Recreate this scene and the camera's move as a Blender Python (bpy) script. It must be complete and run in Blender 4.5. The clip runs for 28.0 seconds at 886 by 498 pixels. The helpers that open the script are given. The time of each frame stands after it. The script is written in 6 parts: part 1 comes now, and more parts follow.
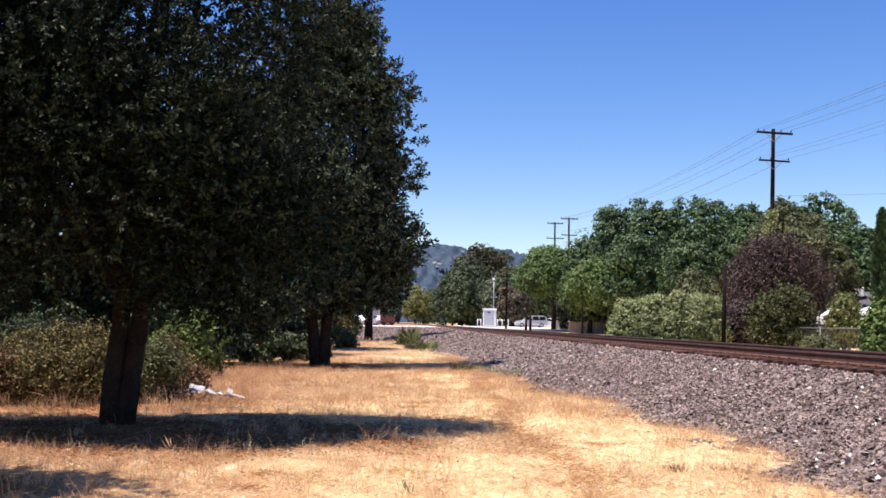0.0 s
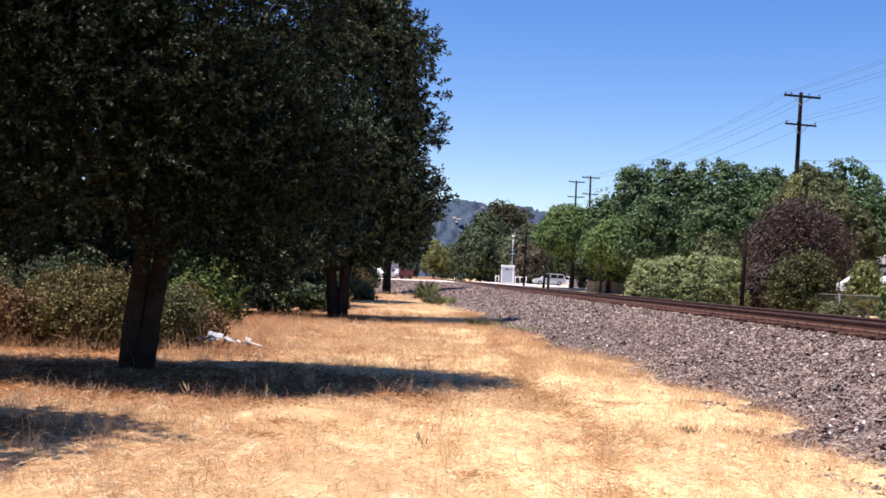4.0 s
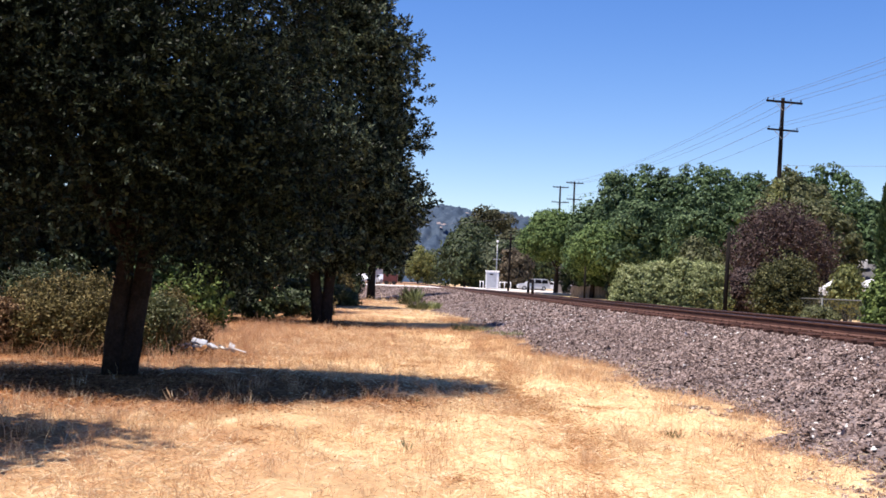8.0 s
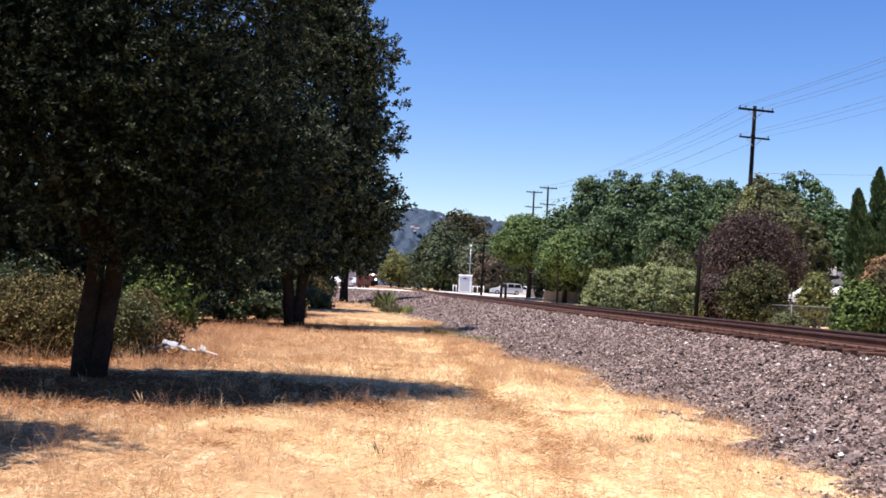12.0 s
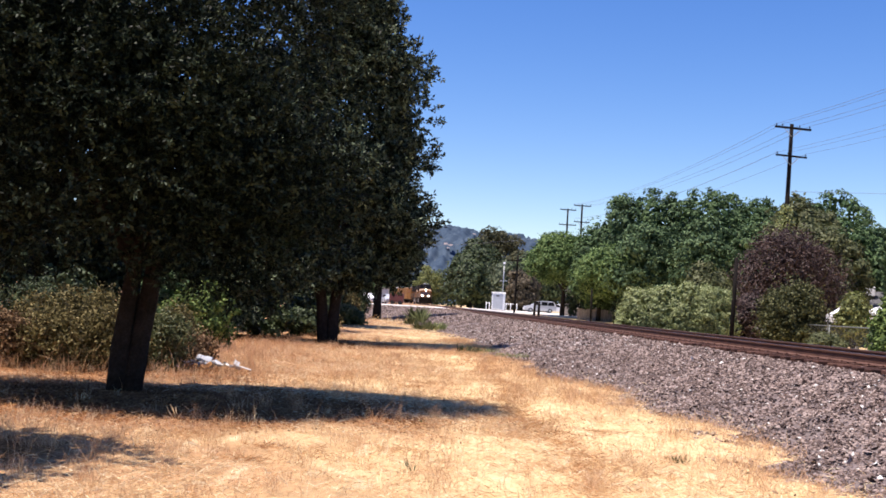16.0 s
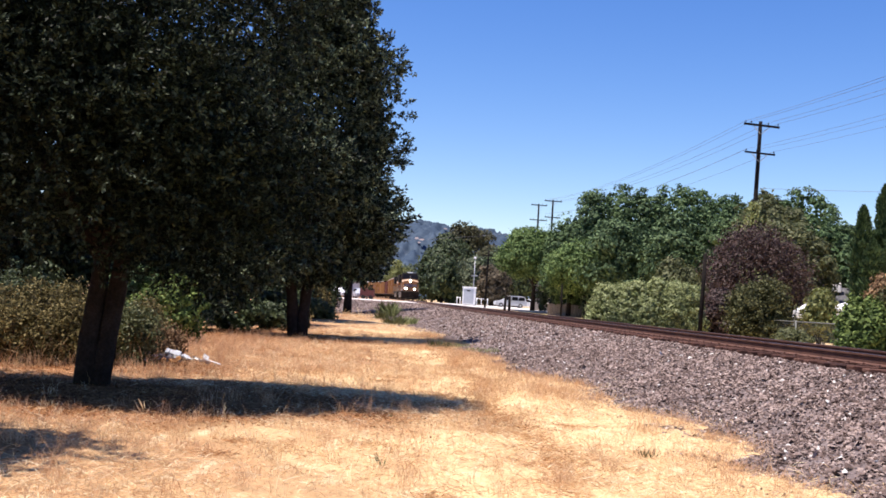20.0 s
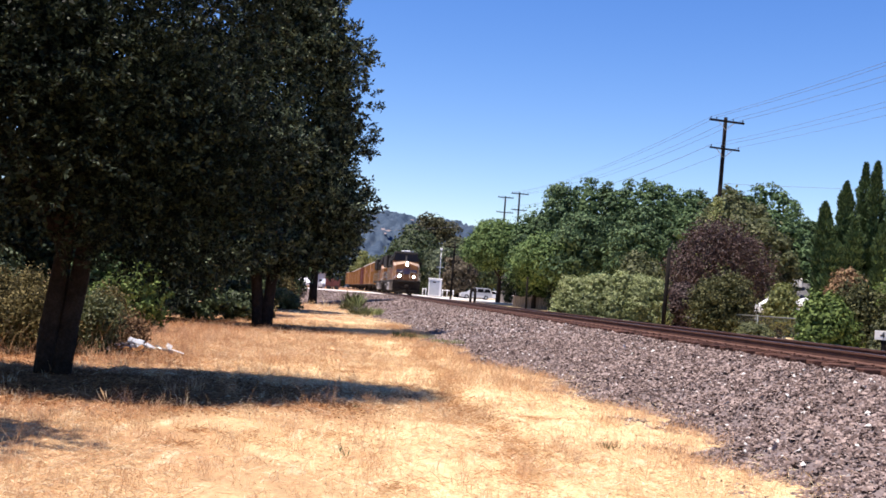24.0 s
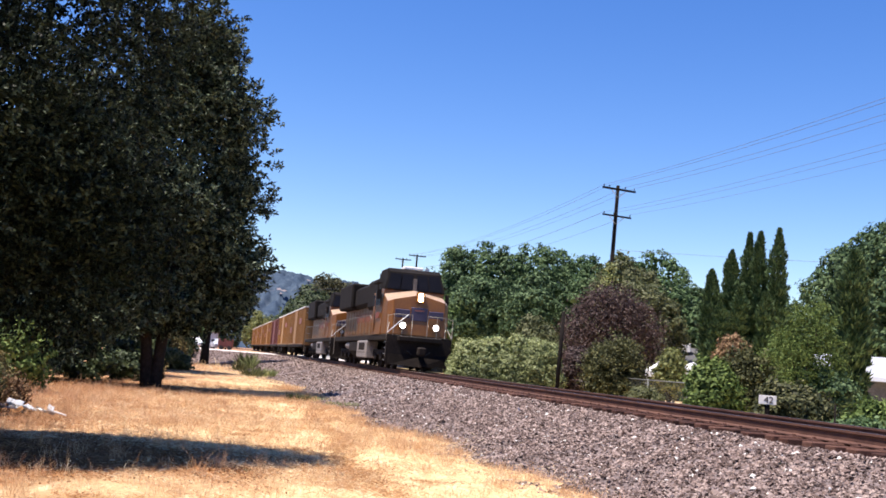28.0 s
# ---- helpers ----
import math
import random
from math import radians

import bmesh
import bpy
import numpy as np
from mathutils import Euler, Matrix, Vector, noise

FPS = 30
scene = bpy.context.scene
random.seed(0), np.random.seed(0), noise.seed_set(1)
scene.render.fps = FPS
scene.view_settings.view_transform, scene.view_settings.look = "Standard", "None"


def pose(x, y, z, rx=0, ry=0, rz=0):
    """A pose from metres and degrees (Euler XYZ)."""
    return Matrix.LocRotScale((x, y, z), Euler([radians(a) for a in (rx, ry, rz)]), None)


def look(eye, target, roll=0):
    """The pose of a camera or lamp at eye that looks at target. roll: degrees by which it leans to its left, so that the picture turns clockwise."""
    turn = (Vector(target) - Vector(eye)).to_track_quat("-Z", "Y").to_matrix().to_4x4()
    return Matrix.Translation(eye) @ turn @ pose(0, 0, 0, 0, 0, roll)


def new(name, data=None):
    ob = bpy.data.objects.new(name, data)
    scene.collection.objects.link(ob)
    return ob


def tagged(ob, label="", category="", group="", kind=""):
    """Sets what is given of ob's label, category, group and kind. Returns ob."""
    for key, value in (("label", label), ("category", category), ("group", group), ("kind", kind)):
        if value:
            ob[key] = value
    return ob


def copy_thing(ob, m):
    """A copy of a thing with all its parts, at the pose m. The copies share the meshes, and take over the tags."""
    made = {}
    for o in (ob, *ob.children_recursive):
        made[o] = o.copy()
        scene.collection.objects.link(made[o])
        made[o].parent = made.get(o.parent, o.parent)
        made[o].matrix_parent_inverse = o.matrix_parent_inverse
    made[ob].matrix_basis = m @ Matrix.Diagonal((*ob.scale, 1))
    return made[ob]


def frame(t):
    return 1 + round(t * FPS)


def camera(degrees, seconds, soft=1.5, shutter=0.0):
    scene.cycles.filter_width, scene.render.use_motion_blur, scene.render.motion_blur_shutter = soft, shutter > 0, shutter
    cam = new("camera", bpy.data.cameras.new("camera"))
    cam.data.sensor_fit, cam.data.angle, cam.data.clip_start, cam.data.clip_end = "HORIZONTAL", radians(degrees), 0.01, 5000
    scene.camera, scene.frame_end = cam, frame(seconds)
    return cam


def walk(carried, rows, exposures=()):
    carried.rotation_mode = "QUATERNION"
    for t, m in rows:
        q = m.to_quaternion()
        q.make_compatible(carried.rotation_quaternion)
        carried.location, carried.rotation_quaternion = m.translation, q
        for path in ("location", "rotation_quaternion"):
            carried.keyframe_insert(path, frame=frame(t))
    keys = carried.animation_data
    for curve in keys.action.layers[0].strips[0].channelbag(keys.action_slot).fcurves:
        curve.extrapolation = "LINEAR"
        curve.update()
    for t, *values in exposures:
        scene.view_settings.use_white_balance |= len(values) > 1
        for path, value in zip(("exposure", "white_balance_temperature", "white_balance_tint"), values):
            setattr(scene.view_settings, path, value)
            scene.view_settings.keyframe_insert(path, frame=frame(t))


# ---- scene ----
# ---- camera ----
EYE = (0.0, 0.0, 1.6)
CAM_TURNS = [
    (0.0, 94.114, -0.803, -0.831),
    (0.5, 93.599, -0.076, -0.382),
    (1.0, 92.958, -0.702, -0.219),
    (1.5, 92.613, -1.333, -0.463),
    (2.0, 92.225, -1.516, -0.553),
    (2.5, 92.478, -1.487, -0.672),
    (3.0, 92.201, -1.999, -0.077),
    (3.5, 91.695, -2.362, 0.013),
    (5.5, 91.382, -3.022, 0.755),
    (6.0, 90.924, -2.678, 0.064),
    (6.5, 91.56, -2.255, -0.168),
    (7.0, 92.03, -2.422, -0.716),
    (7.5, 91.959, -2.569, -0.793),
    (8.0, 91.906, -2.361, -0.688),
    (8.5, 92.568, -1.825, -2.112),
    (9.0, 92.426, -2.147, -2.421),
    (9.5, 92.573, -2.895, -2.548),
    (10.0, 91.621, -1.561, -3.285),
    (10.5, 92.133, -1.524, -2.254),
    (11.0, 91.968, -1.778, -1.885),
    (11.5, 92.176, -2.567, -1.935),
    (13.5, 92.179, -3.044, -2.394),
    (14.0, 92.13, -3.195, -2.193),
    (14.5, 92.169, -3.059, -2.128),
    (15.0, 92.586, -3.152, -1.602),
    (15.5, 92.526, -3.007, -1.206),
    (16.0, 93.049, -3.283, -0.344),
    (16.5, 93.008, -3.272, -0.33),
    (17.0, 92.926, -3.666, -0.192),
    (17.5, 93.153, -3.814, 0.122),
    (18.0, 93.038, -3.85, 0.228),
    (18.5, 93.23, -3.817, 0.449),
    (19.0, 93.209, -3.341, 0.446),
    (19.5, 92.87, -3.823, -1.055),
    (20.0, 92.845, -3.479, -1.988),
    (20.5, 93.286, -3.97, -1.908),
    (21.0, 92.545, -3.843, -2.635),
    (21.5, 93.46, -4.428, -2.399),
    (23.5, 92.874, -4.097, -3.684),
    (24.0, 92.486, -4.043, -3.917),
    (24.5, 92.321, -3.588, -3.779),
    (25.0, 93.391, -3.666, -4.256),
    (25.5, 93.621, -4.708, -4.753),
    (26.0, 95.993, -4.19, -4.85),
    (26.5, 96.183, -5.131, -5.935),
    (27.0, 95.833, -4.764, -6.847),
    (27.5, 96.215, -5.003, -7.729),
    (28.0, 96.392, -4.546, -9.763),
]
cam = camera(47.0, 28.0, soft=1.65)
walk(cam, [(t, pose(*EYE, rx, ry, rz)) for t, rx, ry, rz in CAM_TURNS],
     [(0.0, 0.62, 6500, 18), (22.0, 0.65, 6500, 18), (28.0, 0.80, 6500, 17)])

# ---- world, sun, exposure ----
SUN_EL, SUN_AZ = 69.0, -106.0          # degrees; azimuth clockwise from the way ahead
world = bpy.data.worlds.new("sky")
scene.world = world
world.use_nodes = True
wn = world.node_tree.nodes
wl = world.node_tree.links
sky = wn.new("ShaderNodeTexSky")
sky.sky_type = 'NISHITA'
sky.sun_disc = False
sky.sun_elevation = radians(SUN_EL)
sky.sun_rotation = radians(SUN_AZ)
sky.air_density, sky.dust_density, sky.ozone_density = 1.0, 0.2, 2.5
sat = wn.new("ShaderNodeHueSaturation")          # the film's strong colour
sat.inputs["Hue"].default_value, sat.inputs["Saturation"].default_value = 0.513, 1.34
wl.new(sky.outputs[0], sat.inputs["Color"])
wl.new(sat.outputs[0], wn["Background"].inputs[0])
wn["Background"].inputs[1].default_value = 0.108
sun = new("sun", bpy.data.lights.new("sun", 'SUN'))
sun.data.energy, sun.data.angle, sun.data.color = 5.0, radians(0.5), (1.0, 0.93, 0.82)
_to = Vector((math.sin(radians(SUN_AZ)) * math.cos(radians(SUN_EL)), math.cos(radians(SUN_AZ)) * math.cos(radians(SUN_EL)), math.sin(radians(SUN_EL))))
sun.matrix_world = look(tuple(_to * 60), (0, 0, 0))


# ---- materials ----
def mat(name, colors, scale=4.0, rough=0.8, metal=0.0, bump=0.2, fine=40.0, island=0.0, obj=0.0, spec=0.5, trans=0.0, coord="Object"):
    """Procedural surface: coarse and fine noise mix the colours; island / obj vary the value piece by piece."""
    m = bpy.data.materials.new(name)
    m.use_nodes = True
    n, l = m.node_tree.nodes, m.node_tree.links
    b = n["Principled BSDF"]
    tc = n.new("ShaderNodeTexCoord")
    na = n.new("ShaderNodeTexNoise")
    na.inputs["Scale"].default_value, na.inputs["Detail"].default_value = scale, 6
    nb = n.new("ShaderNodeTexNoise")
    nb.inputs["Scale"].default_value, nb.inputs["Detail"].default_value = fine, 3
    l.new(tc.outputs[coord], na.inputs["Vector"])
    l.new(tc.outputs[coord], nb.inputs["Vector"])
    mixf = n.new("ShaderNodeMath")
    mixf.operation = 'MULTIPLY_ADD'
    l.new(nb.outputs["Fac"], mixf.inputs[0])
    mixf.inputs[1].default_value = 0.45
    sc = n.new("ShaderNodeMath")
    sc.operation = 'MULTIPLY'
    l.new(na.outputs["Fac"], sc.inputs[0])
    sc.inputs[1].default_value = 0.55
    l.new(sc.outputs[0], mixf.inputs[2])
    fac = mixf.outputs[0]
    if island or obj:
        src = n.new("ShaderNodeNewGeometry").outputs["Random Per Island"] if island else n.new("ShaderNodeObjectInfo").outputs["Random"]
        a = n.new("ShaderNodeMath")
        a.operation = 'MULTIPLY_ADD'
        l.new(src, a.inputs[0])
        a.inputs[1].default_value = (island or obj)
        s2 = n.new("ShaderNodeMath")
        s2.operation = 'SUBTRACT'
        l.new(fac, s2.inputs[0])
        s2.inputs[1].default_value = (island or obj) / 2
        l.new(s2.outputs[0], a.inputs[2])
        fac = a.outputs[0]
    ramp = n.new("ShaderNodeValToRGB")
    e = ramp.color_ramp.elements
    k = len(colors)
    while len(e) < k:
        e.new(0.5)
    for i, c in enumerate(colors):
        e[i].position = 0.28 + 0.44 * i / max(1, k - 1)
        e[i].color = (*c, 1)
    l.new(fac, ramp.inputs[0])
    l.new(ramp.outputs[0], b.inputs["Base Color"])
    b.inputs["Roughness"].default_value = rough
    b.inputs["Metallic"].default_value = metal
    b.inputs["Specular IOR Level"].default_value = spec
    if bump:
        bp = n.new("ShaderNodeBump")
        bp.inputs["Strength"].default_value, bp.inputs["Distance"].default_value = bump, 0.02
        l.new(nb.outputs["Fac"], bp.inputs["Height"])
        l.new(bp.outputs[0], b.inputs["Normal"])
    if trans:
        tr = n.new("ShaderNodeBsdfTranslucent")
        l.new(ramp.outputs[0], tr.inputs["Color"])
        mx = n.new("ShaderNodeMixShader")
        mx.inputs[0].default_value = trans
        l.new(b.outputs[0], mx.inputs[1])
        l.new(tr.outputs[0], mx.inputs[2])
        l.new(mx.outputs[0], n["Material Output"].inputs["Surface"])
    return m


def plain(name, c, rough=0.5, metal=0.0, vary=0.12, scale=3.0, bump=0.05):
    lo = tuple(max(0.0, v * (1 - vary)) for v in c)
    hi = tuple(min(1.0, v * (1 + vary)) for v in c)
    return mat(name, [lo, hi], scale=scale, rough=rough, metal=metal, bump=bump, fine=30)


def glow(name, c, strength):
    m = bpy.data.materials.new(name)
    m.use_nodes = True
    b = m.node_tree.nodes["Principled BSDF"]
    b.inputs["Base Color"].default_value = (*c, 1)
    b.inputs["Emission Color"].default_value = (*c, 1)
    b.inputs["Emission Strength"].default_value = strength
    return m


def soil():
    """Verge soil: pale trampled straw towards the track, redder earth and thatch towards the oaks, both patchy."""
    m = mat("dry_grass_soil", [(0.36, 0.21, 0.11), (0.60, 0.43, 0.22), (0.76, 0.59, 0.32), (0.84, 0.70, 0.42)], scale=0.7, fine=24, rough=0.95, bump=0.9, spec=0.1)
    n, l = m.node_tree.nodes, m.node_tree.links
    b = n["Principled BSDF"]
    pale = b.inputs["Base Color"].links[0].from_socket
    geo = n.new("ShaderNodeTexCoord")
    sep = n.new("ShaderNodeSeparateXYZ")
    l.new(geo.outputs["Object"], sep.inputs[0])
    big = n.new("ShaderNodeTexNoise")
    big.inputs["Scale"].default_value, big.inputs["Detail"].default_value = 0.35, 5
    l.new(geo.outputs["Object"], big.inputs["Vector"])
    a = n.new("ShaderNodeMath")
    a.operation = 'MULTIPLY_ADD'
    l.new(big.outputs["Fac"], a.inputs[0])
    a.inputs[1].default_value = 11.0
    l.new(sep.outputs["X"], a.inputs[2])
    mr = n.new("ShaderNodeMapRange")
    mr.inputs["From Min"].default_value, mr.inputs["From Max"].default_value = 1.2, 7.2
    l.new(a.outputs[0], mr.inputs["Value"])
    red = n.new("ShaderNodeTexNoise")
    red.inputs["Scale"].default_value, red.inputs["Detail"].default_value = 6.0, 8
    l.new(geo.outputs["Object"], red.inputs["Vector"])
    rr = n.new("ShaderNodeValToRGB")
    rr.color_ramp.elements[0].position, rr.color_ramp.elements[0].color = 0.32, (0.15, 0.075, 0.042, 1)
    rr.color_ramp.elements[1].position, rr.color_ramp.elements[1].color = 0.68, (0.46, 0.25, 0.125, 1)
    l.new(red.outputs["Fac"], rr.inputs[0])
    mx = n.new("ShaderNodeMixRGB")
    l.new(mr.outputs[0], mx.inputs[0])
    l.new(rr.outputs[0], mx.inputs[1])
    l.new(pale, mx.inputs[2])
    # rust-coloured matted streaks along the trodden way, and small darker scuffs
    mp = n.new("ShaderNodeMapping")
    mp.inputs["Scale"].default_value = (1.1, 0.4, 1.0)
    l.new(geo.outputs["Object"], mp.inputs["Vector"])
    last = mx.outputs[0]
    for scale, lo, hi, c, amount in ((1.0, 0.50, 0.66, (0.56, 0.31, 0.15, 1), 0.55), (4.5, 0.48, 0.62, (0.44, 0.26, 0.13, 1), 0.55), (16.0, 0.52, 0.66, (0.34, 0.20, 0.10, 1), 0.6), (2.3, 0.56, 0.70, (0.86, 0.73, 0.48, 1), 0.6)):
        no = n.new("ShaderNodeTexNoise")
        no.inputs["Scale"].default_value, no.inputs["Detail"].default_value, no.inputs["Roughness"].default_value = scale, 8, 0.65
        l.new(mp.outputs[0], no.inputs["Vector"])
        m2 = n.new("ShaderNodeMapRange")
        m2.inputs["From Min"].default_value, m2.inputs["From Max"].default_value, m2.inputs["To Max"].default_value = lo, hi, amount
        l.new(no.outputs["Fac"], m2.inputs["Value"])
        mix = n.new("ShaderNodeMixRGB")
        mix.inputs[2].default_value = c
        l.new(m2.outputs[0], mix.inputs[0])
        l.new(last, mix.inputs[1])
        last = mix.outputs[0]
    # brown oak litter and bare red earth round the oaks, darkened to brown their shade
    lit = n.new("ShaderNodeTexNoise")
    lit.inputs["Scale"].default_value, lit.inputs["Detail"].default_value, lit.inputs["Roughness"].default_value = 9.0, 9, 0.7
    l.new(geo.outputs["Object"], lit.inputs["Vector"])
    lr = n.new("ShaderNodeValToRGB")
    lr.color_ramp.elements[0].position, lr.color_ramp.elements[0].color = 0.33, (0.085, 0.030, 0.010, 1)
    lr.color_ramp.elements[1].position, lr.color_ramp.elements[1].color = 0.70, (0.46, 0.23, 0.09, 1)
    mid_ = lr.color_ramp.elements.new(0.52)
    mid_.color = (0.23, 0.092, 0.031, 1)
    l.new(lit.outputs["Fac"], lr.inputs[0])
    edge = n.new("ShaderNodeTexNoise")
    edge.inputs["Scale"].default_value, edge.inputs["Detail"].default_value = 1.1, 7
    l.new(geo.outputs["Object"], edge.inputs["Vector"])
    for cx, cy, rx, ry in SHADE_LITTER:
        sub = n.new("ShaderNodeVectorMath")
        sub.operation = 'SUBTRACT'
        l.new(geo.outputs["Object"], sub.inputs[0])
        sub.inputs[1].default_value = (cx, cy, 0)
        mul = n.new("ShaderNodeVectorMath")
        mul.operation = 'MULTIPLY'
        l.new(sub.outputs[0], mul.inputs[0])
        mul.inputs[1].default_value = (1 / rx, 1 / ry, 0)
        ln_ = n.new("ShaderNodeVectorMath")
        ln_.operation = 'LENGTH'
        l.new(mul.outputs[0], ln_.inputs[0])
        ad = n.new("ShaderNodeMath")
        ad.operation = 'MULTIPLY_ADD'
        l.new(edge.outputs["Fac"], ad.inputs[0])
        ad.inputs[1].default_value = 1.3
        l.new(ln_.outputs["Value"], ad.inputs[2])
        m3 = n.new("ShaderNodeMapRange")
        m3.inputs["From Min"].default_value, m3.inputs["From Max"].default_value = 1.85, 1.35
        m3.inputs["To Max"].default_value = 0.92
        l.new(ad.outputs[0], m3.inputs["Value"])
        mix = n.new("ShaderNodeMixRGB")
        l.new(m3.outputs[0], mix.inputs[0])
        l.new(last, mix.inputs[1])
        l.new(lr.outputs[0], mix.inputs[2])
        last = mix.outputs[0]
    l.new(last, b.inputs["Base Color"])
    return m


# beds of oak litter laid where the oaks' shadows fall, to deepen them: centre and radii
SHADE_LITTER = ((-4.3, 14.1, 5.2, 2.5), (-7.0, 20.2, 3.6, 2.8), (-5.5, 36.0, 4.5, 3.2), (-5.8, 9.6, 2.4, 1.1))
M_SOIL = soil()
M_STRAW = mat("straw", [(0.58, 0.38, 0.20), (0.81, 0.61, 0.35), (0.90, 0.78, 0.53)], scale=0.6, fine=3, rough=0.9, bump=0, island=0.8, spec=0.15, trans=0.25)
M_RUSSET = mat("russet_grass", [(0.48, 0.27, 0.14), (0.66, 0.42, 0.23), (0.77, 0.54, 0.33)], scale=0.6, fine=3, rough=0.9, bump=0, island=0.5, spec=0.15, trans=0.25)
M_RUST = mat("rusty_grass", [(0.38, 0.19, 0.085), (0.52, 0.29, 0.135), (0.66, 0.42, 0.21)], scale=0.6, fine=3, rough=0.9, bump=0, island=0.6, spec=0.15, trans=0.2)
M_GRAVELBED = mat("gravel_bed", [(0.075, 0.06, 0.058), (0.17, 0.135, 0.128), (0.28, 0.225, 0.21)], scale=1.2, fine=26, rough=0.95, bump=1.0, spec=0.2)
M_STONE = mat("ballast_stone", [(0.075, 0.051, 0.043), (0.140, 0.098, 0.084), (0.205, 0.149, 0.13), (0.345, 0.268, 0.234)], scale=1.5, fine=30, rough=0.9, bump=0.3, island=0.65, spec=0.3)
M_TIE = mat("weathered_tie", [(0.03, 0.015, 0.012), (0.085, 0.038, 0.027), (0.15, 0.08, 0.058)], scale=5, fine=60, rough=0.9, bump=0.6, obj=0.3, spec=0.2)
M_RAIL = mat("rusty_rail", [(0.05, 0.022, 0.015), (0.11, 0.05, 0.035), (0.16, 0.08, 0.055)], scale=3, fine=60, rough=0.75, bump=0.3, metal=0.2)
M_RAILTOP = plain("worn_rail_head", (0.20, 0.18, 0.17), rough=0.35, metal=0.8)
M_ROAD = mat("pale_road", [(0.52, 0.48, 0.43), (0.62, 0.58, 0.53), (0.70, 0.66, 0.60)], scale=0.6, fine=18, rough=0.9, bump=0.2)
# two copies of oak leaf: one coloured for crown shade, one for sunlight
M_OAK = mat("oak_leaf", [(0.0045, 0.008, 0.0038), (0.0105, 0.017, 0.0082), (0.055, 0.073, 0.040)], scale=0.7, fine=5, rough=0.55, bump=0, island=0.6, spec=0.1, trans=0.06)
M_OAKLIT = mat("sunlit_oak_leaf", [(0.009, 0.014, 0.007), (0.028, 0.040, 0.020), (0.16, 0.20, 0.115)], scale=0.7, fine=5, rough=0.55, bump=0, island=0.6, spec=0.2, trans=0.08)
M_BARK = mat("oak_bark", [(0.012, 0.009, 0.008), (0.032, 0.024, 0.019), (0.06, 0.045, 0.036)], scale=6, fine=30, rough=0.95, bump=0.9, spec=0.15)
M_LEAF = mat("broad_leaf", [(0.0235, 0.0487, 0.0185), (0.0588, 0.105, 0.0386), (0.1386, 0.2058, 0.0882)], scale=0.5, fine=4, rough=0.65, bump=0, island=0.55, spec=0.15, trans=0.14)
M_STREET = mat("bright_leaf", [(0.040, 0.075, 0.022), (0.090, 0.148, 0.044), (0.19, 0.27, 0.092)], scale=0.5, fine=4, rough=0.65, bump=0, island=0.55, spec=0.15, trans=0.18)
M_LEAF2 = mat("fresh_leaf", [(0.04, 0.068, 0.016), (0.092, 0.1376, 0.032), (0.176, 0.236, 0.068)], scale=0.5, fine=4, rough=0.65, bump=0, island=0.55, spec=0.15, trans=0.18)
M_LEAF3 = mat("blue_green_leaf", [(0.0189, 0.0414, 0.018), (0.0522, 0.0918, 0.0378), (0.135, 0.198, 0.09)], scale=0.5, fine=4, rough=0.65, bump=0, island=0.55, spec=0.15, trans=0.12)
M_HEDGE = mat("pale_hedge_leaf", [(0.10, 0.125, 0.042), (0.22, 0.26, 0.092), (0.42, 0.46, 0.21)], scale=0.8, fine=5, rough=0.55, bump=0, island=0.55, spec=0.4, trans=0.25)
M_PLUM = mat("plum_leaf", [(0.026, 0.015, 0.013), (0.058, 0.034, 0.029), (0.115, 0.075, 0.06)], scale=0.7, fine=5, rough=0.55, bump=0, island=0.55, spec=0.3, trans=0.15)
M_CYPRESS = mat("cypress_foliage", [(0.022, 0.048, 0.018), (0.052, 0.094, 0.034), (0.105, 0.16, 0.062)], scale=0.8, fine=5, rough=0.6, bump=0, island=0.55, spec=0.25, trans=0.12)
M_DRYBUSH = mat("dry_bush", [(0.07, 0.04, 0.02), (0.17, 0.10, 0.05), (0.36, 0.24, 0.13)], scale=0.8, fine=5, rough=0.8, bump=0, island=0.5, spec=0.2, trans=0.2)
M_OLIVE = mat("olive_bush", [(0.0476, 0.0578, 0.0204), (0.0952, 0.1088, 0.0408), (0.1632, 0.17, 0.0748)], scale=0.8, fine=5, rough=0.6, bump=0, island=0.5, spec=0.3, trans=0.25)
M_DARKOLIVE = mat("dark_olive_leaf", [(0.028, 0.0336, 0.0128), (0.064, 0.072, 0.0264), (0.16, 0.16, 0.068)], scale=0.8, fine=5, rough=0.6, bump=0, island=0.65, spec=0.2, trans=0.2)
M_SCRUB = mat("half_dry_scrub_leaf", [(0.05, 0.042, 0.016), (0.125, 0.105, 0.038), (0.27, 0.22, 0.095)], scale=0.8, fine=5, rough=0.7, bump=0, island=0.7, spec=0.15, trans=0.25)
M_DUSKY = mat("dusky_leaf", [(0.028, 0.031, 0.016), (0.058, 0.060, 0.030), (0.105, 0.104, 0.056)], scale=0.5, fine=4, rough=0.7, bump=0, island=0.5, spec=0.15, trans=0.15)
M_GREYLEAF = mat("grey_green_leaf", [(0.08, 0.10, 0.06), (0.15, 0.18, 0.105), (0.24, 0.27, 0.17)], scale=0.5, fine=4, rough=0.7, bump=0, island=0.5, spec=0.15, trans=0.2)
M_YELLOWBUSH = mat("yellow_green_bush", [(0.085, 0.102, 0.0298), (0.17, 0.187, 0.0595), (0.289, 0.306, 0.1105)], scale=0.5, fine=4, rough=0.6, bump=0, island=0.5, spec=0.3, trans=0.3)
